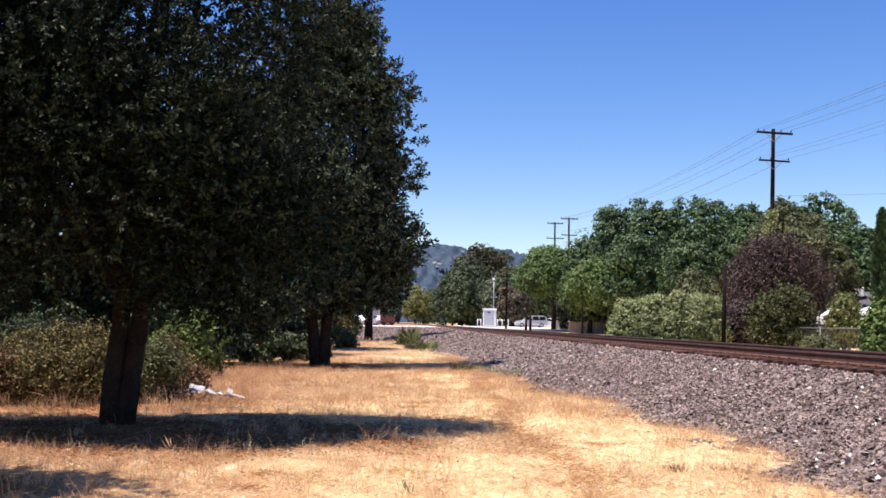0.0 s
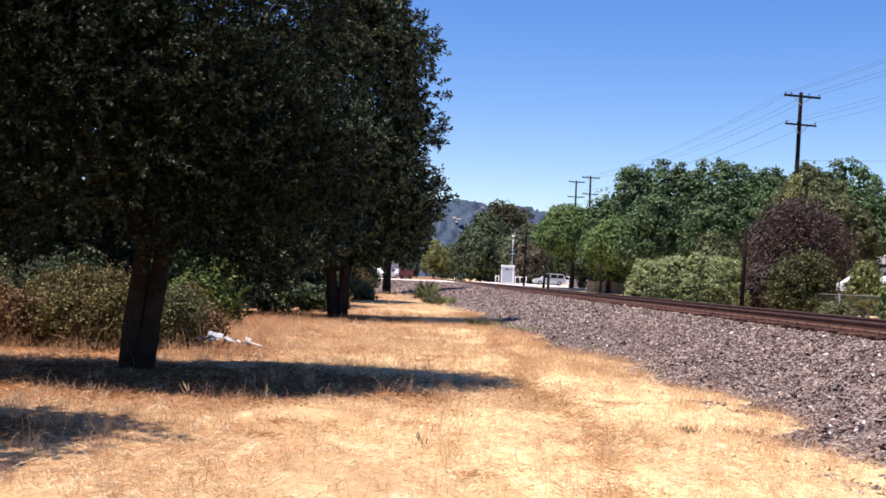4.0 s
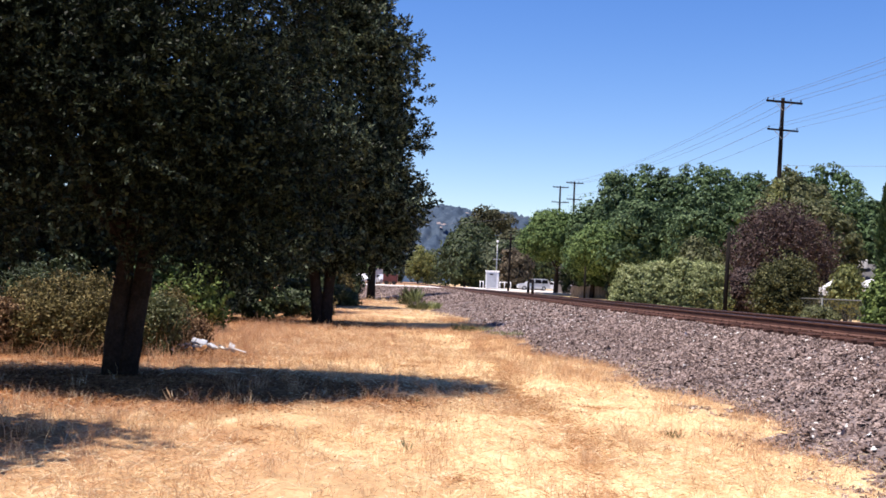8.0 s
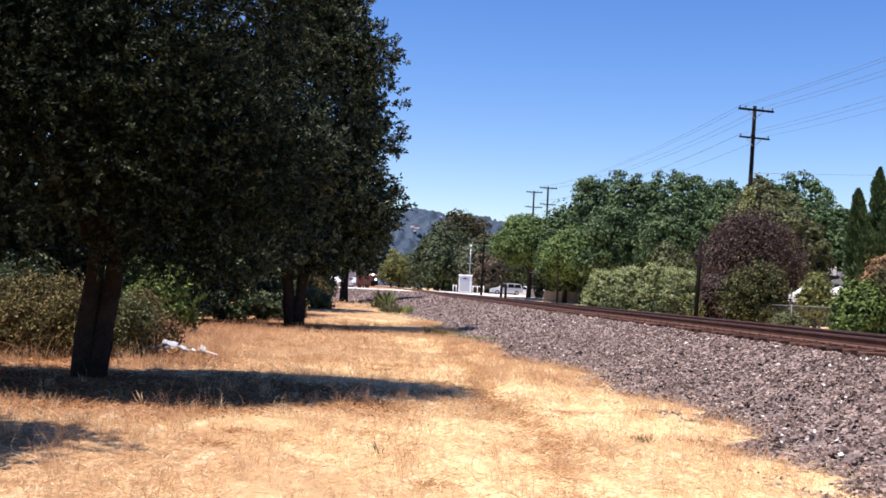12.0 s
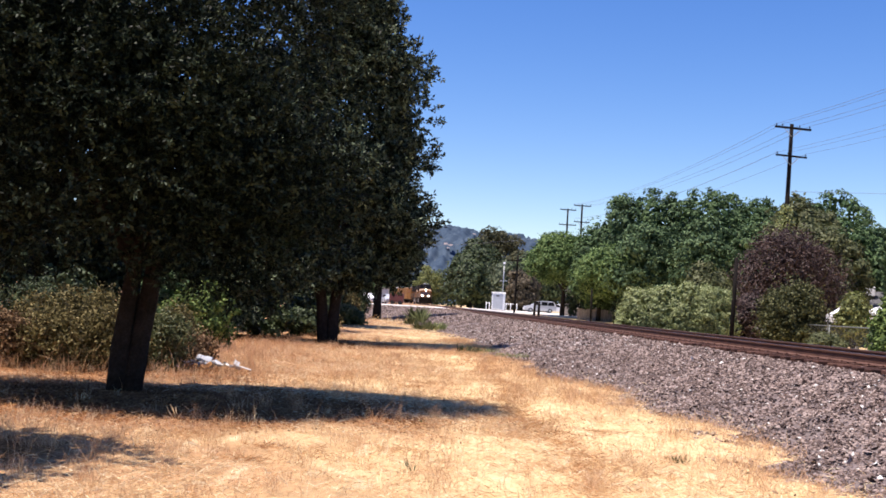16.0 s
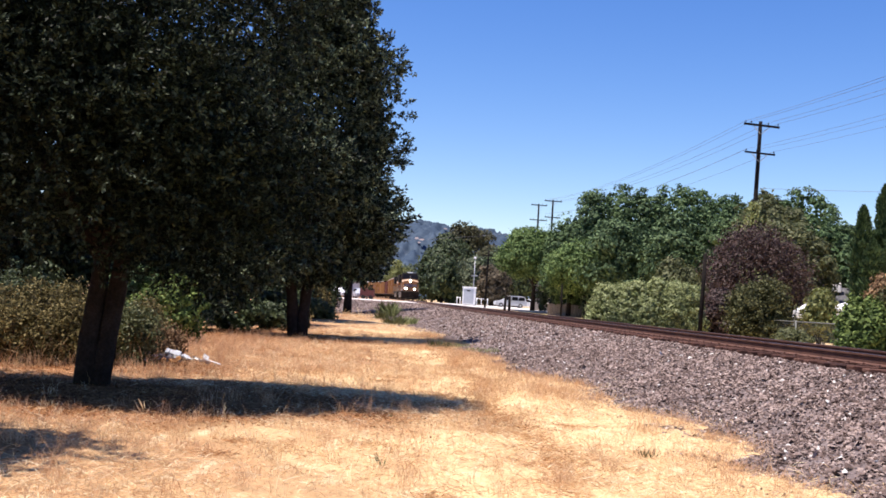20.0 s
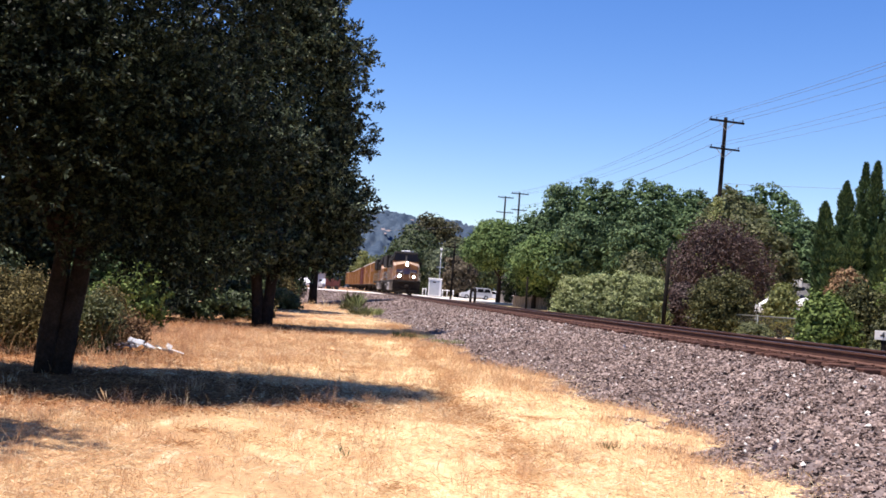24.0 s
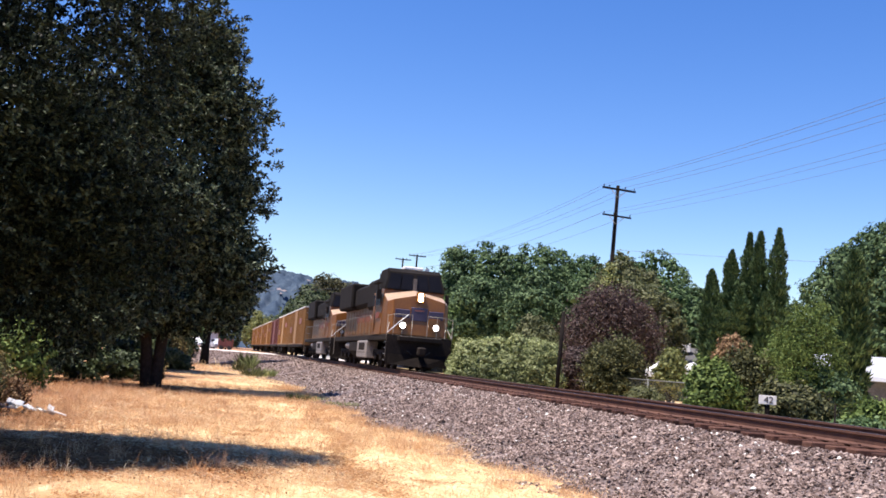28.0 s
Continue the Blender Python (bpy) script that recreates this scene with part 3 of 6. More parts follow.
def rail(side):
    bm = bmesh.new()
    rings = []
    for s in RAIL_S:
        x, y, h = line_at(s)
        m = pose(x, y, RAIL_Z - 0.172, 0, 0, h)
        rings.append([bm.verts.new(m @ Vector((side * 0.755 + px, 0, pz))) for px, pz in RAIL_PROFILE])
    n = len(RAIL_PROFILE)
    for a, b in zip(rings, rings[1:]):
        for k in range(n):
            f = bm.faces.new((a[k], a[(k + 1) % n], b[(k + 1) % n], b[k]))
            if k == 6:
                f.material_index = 1
    bmesh.ops.recalc_face_normals(bm, faces=bm.faces)
    return part("rail", bm, [M_RAIL, M_RAILTOP], track, "rusty steel rail with a worn head")


rail(-1), rail(1)

# ---- trees ----
def limb(bm, p, r, seg=7):
    return add_chain(bm, p, r, seg)


def oak(at, height, radius, base, lobes_n, twigs, seed, stems, label, trunk_r=0.24, leaf=(0.11, 0.05), per=22, extra=(), core=0.66, deep=1.0, shift=0.0, leafm=None):
    """A live oak: splayed stems, limbs, and a low dense crown of leaf sprays in uneven lobes."""
    rng = np.random.default_rng(seed)
    t = thing("oak_tree", (at[0], at[1], float(ground_z(np.array(at[0]), np.array(at[1]))) - 0.05), 0, label, "tree", "row of oaks")
    bm = bmesh.new()
    for (dx, dy, lean) in stems:
        pts = [(dx * 0.8, dy * 0.8, 0), (dx + lean * 0.14, dy, base * 0.5), (dx + lean * 0.42, dy, base + 0.4), (dx + lean * 1.3, dy * 1.6, base + height * 0.25), (dx + lean * 1.8, dy * 2, base + height * 0.5)]
        add_chain(bm, pts, [trunk_r * 1.25, trunk_r, trunk_r * 0.9, trunk_r * 0.6, trunk_r * 0.2], 12)
    bmesh.ops.subdivide_edges(bm, edges=list(bm.edges), cuts=2)
    for v in bm.verts:
        n_ = noise.noise(v.co * 3.0) * 0.02 + noise.noise(Vector((v.co.x * 16, v.co.y * 16, v.co.z * 2.5))) * 0.022
        v.co += Vector((v.co.x, v.co.y, 0)).normalized() * n_
    part("trunk", bm, M_BARK, t, "dark furrowed forked trunk", True)
    mid = (base + height) / 2
    lobes = [(0, 0, mid, radius * core, radius * core, (height - base) * 0.45)]
    for i in range(lobes_n):
        a = 2.39996 * i + rng.uniform(-0.3, 0.3)
        zz = base + (height - base) * (0.14 + 0.78 * ((i * 0.618) % 1.0))
        prof = math.sin(math.pi * min(1, max(0.0, (zz - base) / (height - base))) ** 0.75 * 0.86 + 0.35)
        rr = radius * max(0.25, prof) * rng.uniform(0.55, 0.72)
        sz = radius * rng.uniform(0.26, 0.40)
        lobes.append((math.cos(a) * rr, math.sin(a) * rr, max(zz, base + sz * 0.8), sz, sz, sz * rng.uniform(0.75, 1.0)))
        if i % 3 == 0:
            bm = limb(bmesh.new(), [(0, 0, base + 0.5), (math.cos(a) * rr * 0.5, math.sin(a) * rr * 0.5, (base + zz) / 2 + 0.4), (math.cos(a) * rr, math.sin(a) * rr, zz)], [0.10, 0.06, 0.02])
            part("limb", bm, M_BARK, t)
    lobes += list(extra)
    lobes = [(x, y * deep + shift, z, a, b * deep, c) for x, y, z, a, b, c in lobes]
    q = crown_leaves(rng, lobes, twigs, per, leaf[0], leaf[1], radius * 0.11)
    lb = np.array(lobes, dtype=float)
    k = twigs * 2
    pk = rng.integers(0, len(lb), k)
    inner = lb[pk, :3] + unit(rng.normal(size=(k, 3))) * lb[pk, 3:6] * rng.uniform(0.2, 0.8, (k, 1))
    q = np.concatenate([q, facing_quads(rng, inner, rng.normal(size=(k, 3)), leaf[0] * 1.5, leaf[1] * 2.0, 0.1)])
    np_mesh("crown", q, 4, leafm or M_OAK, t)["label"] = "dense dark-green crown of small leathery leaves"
    return t


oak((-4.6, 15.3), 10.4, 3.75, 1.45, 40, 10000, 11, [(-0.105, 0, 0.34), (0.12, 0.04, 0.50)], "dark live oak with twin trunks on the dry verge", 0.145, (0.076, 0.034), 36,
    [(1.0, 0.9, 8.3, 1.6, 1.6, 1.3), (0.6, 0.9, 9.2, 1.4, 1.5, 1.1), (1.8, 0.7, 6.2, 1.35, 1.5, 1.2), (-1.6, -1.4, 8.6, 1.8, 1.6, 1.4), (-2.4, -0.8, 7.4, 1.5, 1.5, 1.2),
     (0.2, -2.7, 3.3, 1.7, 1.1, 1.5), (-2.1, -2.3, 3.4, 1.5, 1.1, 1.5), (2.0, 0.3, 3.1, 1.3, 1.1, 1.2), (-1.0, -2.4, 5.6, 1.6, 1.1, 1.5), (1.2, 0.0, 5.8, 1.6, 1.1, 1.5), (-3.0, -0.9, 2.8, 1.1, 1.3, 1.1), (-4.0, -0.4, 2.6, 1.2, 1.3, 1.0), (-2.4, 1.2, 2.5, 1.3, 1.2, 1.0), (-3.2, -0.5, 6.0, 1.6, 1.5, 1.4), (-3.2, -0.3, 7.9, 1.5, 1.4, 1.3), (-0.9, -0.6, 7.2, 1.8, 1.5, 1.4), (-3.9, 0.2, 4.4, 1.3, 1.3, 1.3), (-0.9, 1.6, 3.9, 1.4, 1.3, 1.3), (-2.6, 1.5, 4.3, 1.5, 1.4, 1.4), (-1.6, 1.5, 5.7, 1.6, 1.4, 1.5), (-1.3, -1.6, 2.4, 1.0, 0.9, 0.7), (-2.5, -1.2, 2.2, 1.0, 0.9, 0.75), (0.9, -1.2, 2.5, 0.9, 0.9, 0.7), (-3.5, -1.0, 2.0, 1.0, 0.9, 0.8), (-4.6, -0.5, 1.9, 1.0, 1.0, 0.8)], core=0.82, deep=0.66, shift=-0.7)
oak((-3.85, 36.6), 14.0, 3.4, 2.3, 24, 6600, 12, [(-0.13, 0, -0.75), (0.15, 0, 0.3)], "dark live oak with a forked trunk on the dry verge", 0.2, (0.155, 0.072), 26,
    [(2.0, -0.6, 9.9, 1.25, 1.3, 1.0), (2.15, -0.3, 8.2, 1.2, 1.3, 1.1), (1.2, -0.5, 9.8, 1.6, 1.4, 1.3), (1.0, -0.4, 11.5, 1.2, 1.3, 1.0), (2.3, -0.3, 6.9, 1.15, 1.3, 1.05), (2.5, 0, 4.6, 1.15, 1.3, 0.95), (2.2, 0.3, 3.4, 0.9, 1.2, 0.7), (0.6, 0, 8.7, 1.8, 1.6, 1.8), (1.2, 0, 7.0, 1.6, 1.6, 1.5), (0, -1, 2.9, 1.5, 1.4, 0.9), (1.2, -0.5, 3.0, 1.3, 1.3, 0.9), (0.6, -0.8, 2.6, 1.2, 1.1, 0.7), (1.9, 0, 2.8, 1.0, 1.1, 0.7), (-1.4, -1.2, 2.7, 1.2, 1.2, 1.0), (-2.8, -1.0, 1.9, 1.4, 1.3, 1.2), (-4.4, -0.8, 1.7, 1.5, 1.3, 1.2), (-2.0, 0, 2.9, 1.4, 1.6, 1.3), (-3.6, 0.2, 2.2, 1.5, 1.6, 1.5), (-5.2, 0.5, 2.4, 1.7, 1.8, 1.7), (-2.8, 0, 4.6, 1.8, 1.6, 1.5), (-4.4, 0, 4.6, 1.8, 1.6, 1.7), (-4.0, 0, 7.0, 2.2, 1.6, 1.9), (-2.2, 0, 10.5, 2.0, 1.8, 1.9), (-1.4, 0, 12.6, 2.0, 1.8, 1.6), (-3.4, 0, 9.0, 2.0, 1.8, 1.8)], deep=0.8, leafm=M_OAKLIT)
oak((-4.9, 84.0), 16.0, 3.5, 3.3, 22, 900, 13, [(0, 0, 0.2)], "far live oak at the verge's end", 0.3, (0.28, 0.13), 22,
    [(-1.5, 0, 3.8, 1.7, 1.6, 1.0), (1.3, 0, 4.1, 1.6, 1.6, 1.0), (0, -1, 4.4, 2.0, 1.6, 1.2), (2.3, 0, 5.2, 1.4, 1.4, 1.1), (-2.6, 0, 4.6, 1.6, 1.5, 1.3)])
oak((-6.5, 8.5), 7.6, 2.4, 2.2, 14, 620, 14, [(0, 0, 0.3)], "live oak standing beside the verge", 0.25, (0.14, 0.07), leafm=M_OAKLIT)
oak((-12.6, 33.0), 11.0, 4.6, 0.6, 22, 1800, 15, [(0, 0, 0.2), (0.3, 0.2, 0.5)], "low-branched live oak behind the verge", 0.22, (0.21, 0.11))
oak((-10.5, 46.0), 12.0, 5.5, 0.5, 20, 800, 16, [(0, 0, 0.3)], "low-branched live oak behind the verge", 0.25, (0.30, 0.15))
oak((-7.4, 58.0), 12.0, 4.2, 2.0, 20, 800, 17, [(0, 0, 0.2)], "live oak in the row along the verge", 0.25, (0.25, 0.12))
oak((-18.5, 27.0), 10.0, 5.0, 0.4, 20, 1500, 18, [(0, 0, 0.2)], "low-branched live oak behind the verge", 0.25, (0.16, 0.08))
oak((-19.0, 39.0), 11.0, 5.5, 0.4, 18, 800, 19, [(0, 0, 0.2)], "low-branched live oak behind the verge", 0.25, (0.30, 0.15))
# two unseen oaks added to block sky light and deepen the shade
oak((-14.5, 13.5), 11.0, 4.4, 1.0, 16, 600, 24, [(0, 0, 0.2)], "unseen oak added to block sky light from the verge", 0.25, (0.22, 0.12))
oak((-12.0, 1.0), 11.0, 4.6, 1.0, 16, 600, 25, [(0, 0, 0.2)], "unseen oak added to block sky light from the verge", 0.25, (0.22, 0.12))
oak((-11.0, 70.0), 12.0, 5.5, 0.6, 18, 800, 20, [(0, 0, 0.2)], "low-branched live oak behind the verge", 0.25, (0.3, 0.15))


def broad_tree(name, at, height, spread, base, material, seed, label, leaf=0.42, twigs=700, per=16, lobes_n=12, depth=None, trunk_r=0.22, group="", category="tree", trunk=True, puff=0.0, tilt=0.5, sprays=False):
    """A broad-crowned tree or shrub: trunk, limbs and clumps of leaves in uneven lobes."""
    rng = np.random.default_rng(seed)
    gz = float(ground_z(np.array(at[0]), np.array(at[1]))) - 0.05
    t = thing(name, (at[0], at[1], gz), 0, label, category, group)
    depth = depth or spread
    lobes = [(0, 0, (base + height) * 0.5, spread * 0.76, depth * 0.76, (height - base) * 0.45)]
    bm = bmesh.new()
    if trunk:
        add_chain(bm, [(0, 0, 0), (0.05, 0, base * 0.6), (0.1, 0, base + (height - base) * 0.3), (0, 0, base + (height - base) * 0.7)], [trunk_r * 1.2, trunk_r, trunk_r * 0.6, trunk_r * 0.15], 8)
    for i in range(lobes_n):
        a = i * 2.39996 + rng.uniform(-0.3, 0.3)
        f = (i + 0.5) / lobes_n
        zz = base + (height - base) * (0.15 + 0.72 * f)
        rr = math.sqrt(max(0.05, 1 - (1.75 * f - 0.78) ** 2)) * rng.uniform(0.45, 0.66)
        sz = (height - base) * rng.uniform(0.17, 0.27)
        lobes.append((math.cos(a) * rr * spread, math.sin(a) * rr * depth, zz, min(sz * 1.15, spread * 0.4), min(sz * 1.15, depth * 0.5), sz))
        if trunk and i % 2:
            add_chain(bm, [(0, 0, base * 0.8), (math.cos(a) * rr * spread * 0.5, math.sin(a) * rr * depth * 0.5, (base + zz) / 2), (math.cos(a) * rr * spread, math.sin(a) * rr * depth, zz)], [trunk_r * 0.4, trunk_r * 0.25, 0.02], 5)
    if trunk:
        part("trunk", bm, M_BARK, t)
    else:
        bm.free()
        for i in range(6):
            a = i * 1.05 + seed
            part("stem", add_chain(bmesh.new(), [(0, 0, 0), (math.cos(a) * spread * 0.3, math.sin(a) * depth * 0.3, height * 0.4), (math.cos(a) * spread * 0.6, math.sin(a) * depth * 0.6, height * 0.75)], [0.05, 0.03, 0.01], 5), M_BARK, t)
    n_all = twigs * per
    per_puff = 26
    q = puff_leaves(rng, lobes, n_all // per_puff, per_puff, leaf, leaf * 0.62, puff or max(leaf * 1.7, min(spread, height - base) * 0.12), tilt)
    if sprays:
        q = np.concatenate([q[::2], crown_leaves(rng, lobes, n_all // 24, 14, leaf, leaf * 0.6, 0.55, 0.7, 0.35)])
    np_mesh("crown" if trunk else "foliage", q, 4, material, t)
    return t


def polar(az, d):
    """Ground point at an azimuth (degrees right of straight ahead) and distance from the camera."""
    return d * math.sin(radians(az)), d * math.cos(radians(az))


# large trees beyond the houses
M_BROWNLEAF = mat("brownish_leaf", [(0.045, 0.036, 0.022), (0.085, 0.068, 0.043), (0.135, 0.11, 0.072)], scale=0.6, fine=4, rough=0.7, bump=0, island=0.5, spec=0.2, trans=0.15)
for az, d, h, sp, mt, sd in ((10.3, 100, 12.6, 3.0, M_LEAF3, 31), (9.0, 100, 9.6, 3.0, M_LEAF, 44), (19.4, 82, 11.0, 3.6, M_OLIVE, 45), (16.2, 99, 12.4, 3.4, M_LEAF, 48), (13.3, 99, 12.6, 3.2, M_LEAF3, 49), (11.9, 101, 13.0, 3.2, M_LEAF, 32), (14.9, 98, 13.4, 4.2, M_LEAF, 33), (17.3, 100, 12.9, 3.6, M_LEAF, 34), (19.8, 96, 12.8, 3.7, M_LEAF3, 35),
                             (21.7, 94, 12.8, 3.9, M_LEAF, 36), (23.4, 90, 9.6, 3.4, M_LEAF3, 37), (22.3, 88, 9.6, 3.2, M_LEAF, 42), (11.6, 90, 9.4, 3.6, M_LEAF3, 38), (15.2, 86, 9.4, 4.4, M_LEAF3, 39), (18.2, 84, 9.6, 4.0, M_LEAF, 40), (20.6, 76, 8.4, 3.2, M_OLIVE, 41)):
    broad_tree("shade_tree", polar(az, d), h * 0.925, sp, 1.6, mt, sd, "tall leafy green shade tree behind the gardens", 0.30, 760, 13, 18, group="shade trees")
broad_tree("shade_tree", polar(7.0, 104), 8.1, 4.4, 3.3, M_STREET, 51, "rounded green street tree beside the road", 0.26, 1500, 14, 16, group="shade trees")
broad_tree("shade_tree", polar(10.0, 92), 6.9, 4.8, 2.5, M_STREET, 52, "small light green tree beside the road", 0.24, 1300, 14, 14, group="shade trees")
# dark shrubs that also fill the deep shade under the trees
for az, d, h, sp, sd in ((8.05, 104, 5.4, 1.7, 56), (9.9, 104, 2.6, 1.4, 57), (10.6, 96, 2.8, 1.6, 58), (21.2, 70, 2.3, 2.2, 59), (22.8, 72, 2.0, 2.0, 60), (24.4, 66, 2.0, 1.6, 75)):
    broad_tree("garden_bush", polar(az, d), h, sp, 0.0, M_FARLEAF, sd, "dark green shrub in the shade of the trees", 0.26, 260, 12, 10, category="bush", trunk=False, group="garden bushes")
broad_tree("shade_tree", polar(31.7, 62), 9.8, 3.1, 2.0, M_LEAF3, 53, "tall leafy green shade tree behind the gardens", 0.22, 1500, 14, 16, group="shade trees")
broad_tree("shade_tree", polar(35.0, 58), 10.5, 4.0, 2.0, M_LEAF3, 54, "tall leafy green shade tree behind the gardens", 0.25, 1100, 14, 16, group="shade trees")
broad_tree("shade_tree", polar(26.5, 80), 8.0, 4.6, 1.6, M_LEAF3, 55, "tall leafy green shade tree behind the gardens", 0.34, 800, 16, 14, group="shade trees")
# trees beyond the crossing
for az, d, h, sp, mt, sd in ((1.35, 205, 9.6, 4.2, M_FARLEAF, 61), (2.3, 228, 13.0, 4.0, M_FARLEAF, 62), (3.6, 190, 8.4, 3.2, M_GREYLEAF, 77), (-0.75, 332, 12.0, 4.6, M_YELLOWBUSH, 64), (-0.3, 336, 10.0, 3.6, M_YELLOWBUSH, 76), (1.9, 184, 7.6, 3.4, M_FARLEAF, 65), (4.75, 176, 6.7, 2.4, M_BROWNLEAF, 66),
                             (-4.2, 262, 9, 5, M_LEAF, 67), (5.6, 215, 12, 6, M_FARLEAF, 68), (7.5, 200, 12, 6, M_FARLEAF, 69), (-7, 230, 10, 6, M_FARLEAF, 70), (-3.3, 300, 9, 4, M_LEAF, 71), (-2.2, 345, 11, 6, M_FARLEAF, 46), (-0.2, 350, 11, 6, M_FARLEAF, 47), (9.5, 150, 9, 5, M_FARLEAF, 72), (5.0, 190, 8.5, 4.5, M_FARLEAF, 73), (2.6, 200, 7, 3, M_FARLEAF, 74)):
    broad_tree("far_tree", polar(az, d), h, sp, 0.6, mt, sd, "distant tree beyond the level crossing", 0.6, 240, 12, 14, group="far trees")
for az, d, h, sp, bs, mt, sd in ((3.3, 262, 20.0, 7.4, 3.0, M_DUSKY, 63), (2.3, 250, 15.0, 6.0, 2.0, M_FARLEAF, 161), (1.75, 240, 12.2, 5.0, 1.5, M_FARLEAF, 162), (4.6, 230, 12.0, 5.0, 1.5, M_DUSKY, 164), (5.3, 205, 10.0, 4.4, 1.0, M_FARLEAF, 165)):
    broad_tree("far_tree", polar(az, d), h, sp, bs, mt, sd, "broad dusky domed tree rising beyond the level crossing", 0.78, 560, 12, 18, group="far trees", trunk_r=0.4)
# gardens beyond the track
for az, h, sd in ((11.4, 2.55, 81), (12.6, 2.75, 80), (13.8, 2.8, 79), (15.0, 2.75, 78)):
    broad_tree("hedge", polar(az, 45), h, 1.15, 0.1, M_HEDGE, sd, "billowing pale green hedge beside the track", 0.088, 1300, 16, 16, 1.2, category="hedge", trunk=False, group="hedge")
broad_tree("garden_bush", polar(14.8, 52), 3.8, 1.3, 0.1, M_OLIVE, 77, "bright green shrub rising behind the hedge", 0.18, 600, 13, 10, category="bush", trunk=False, group="garden bushes")
broad_tree("plum_tree", polar(18.9, 55), 5.5, 2.9, 0.2, M_PLUM, 82, "purple-leaved plum tree beside the track", 0.12, 1900, 18, 26, tilt=1.1, puff=0.5, sprays=True)
broad_tree("garden_bush", polar(19.2, 42), 2.7, 1.2, 0.1, M_DARKOLIVE, 83, "dark olive-green garden bush beside the track", 0.12, 1300, 13, 12, category="bush", trunk=False, sprays=True, tilt=0.9, group="garden bushes")
broad_tree("garden_bush", polar(17.5, 47), 2.5, 1.2, 0.1, M_PLUM, 84, "dark purple-leaved shrub under the plum tree", 0.13, 900, 13, 10, category="bush", trunk=False, group="garden bushes")
broad_tree("garden_bush", polar(22.25, 46), 2.5, 0.5, 0.8, M_YELLOWBUSH, 85, "yellow-green young shrub behind the fence", 0.15, 380, 14, 9, category="bush", trunk=False, group="garden bushes")
broad_tree("garden_bush", polar(24.5, 30), 1.95, 0.7, 0.1, M_LEAF2, 86, "green rambling bush beside the track", 0.13, 900, 13, 12, category="bush", trunk=False, group="garden bushes")
broad_tree("garden_bush", polar(25.4, 36), 2.8, 0.7, 0.6, M_DRYBUSH, 87, "withered reddish-brown bush among green ones", 0.13, 420, 14, 9, category="bush", trunk=False, group="garden bushes")
broad_tree("garden_bush", polar(26.3, 33), 2.2, 0.9, 0.1, M_DARKOLIVE, 88, "dusty green bush beside the track", 0.12, 700, 13, 12, sprays=True, tilt=0.9, category="bush", trunk=False, group="garden bushes")
broad_tree("garden_tree", polar(29.3, 30), 3.5, 1.0, 0.4, M_LEAF2, 89, "small light green feathery garden tree", 0.06, 900, 16, 14, trunk_r=0.09, sprays=True, tilt=0.9)
broad_tree("garden_tree", polar(28.1, 34), 3.0, 0.8, 0.4, M_LEAF2, 90, "small light green feathery garden tree", 0.12, 420, 16, 12, trunk_r=0.08)
broad_tree("garden_bush", polar(28.6, 26), 1.5, 1.0, 0.05, M_DARKOLIVE, 91, "dark dusty bush beside the track", 0.12, 600, 13, 10, category="bush", trunk=False, group="garden bushes")
broad_tree("garden_bush", polar(30.4, 30), 1.8, 1.0, 0.05, M_LEAF3, 92, "dark dusty bush beside the track", 0.12, 500, 13, 10, category="bush", trunk=False, group="garden bushes")
broad_tree("garden_bush", polar(33.0, 25), 1.15, 0.9, 0.0, M_LEAF2, 93, "low green leafy plants beside the track", 0.12, 600, 13, 10, category="bush", trunk=False, group="garden bushes")
broad_tree("garden_bush", polar(31.8, 23), 0.9, 0.8, 0.0, M_LEAF, 94, "low green leafy plants beside the track", 0.12, 500, 13, 10, category="bush", trunk=False, group="garden bushes")
broad_tree("garden_bush", polar(21.0, 38.5), 0.9, 0.7, 0.0, M_OLIVE, 95, "low weedy bush against the fence", 0.12, 350, 13, 10, category="bush", trunk=False, group="garden bushes")
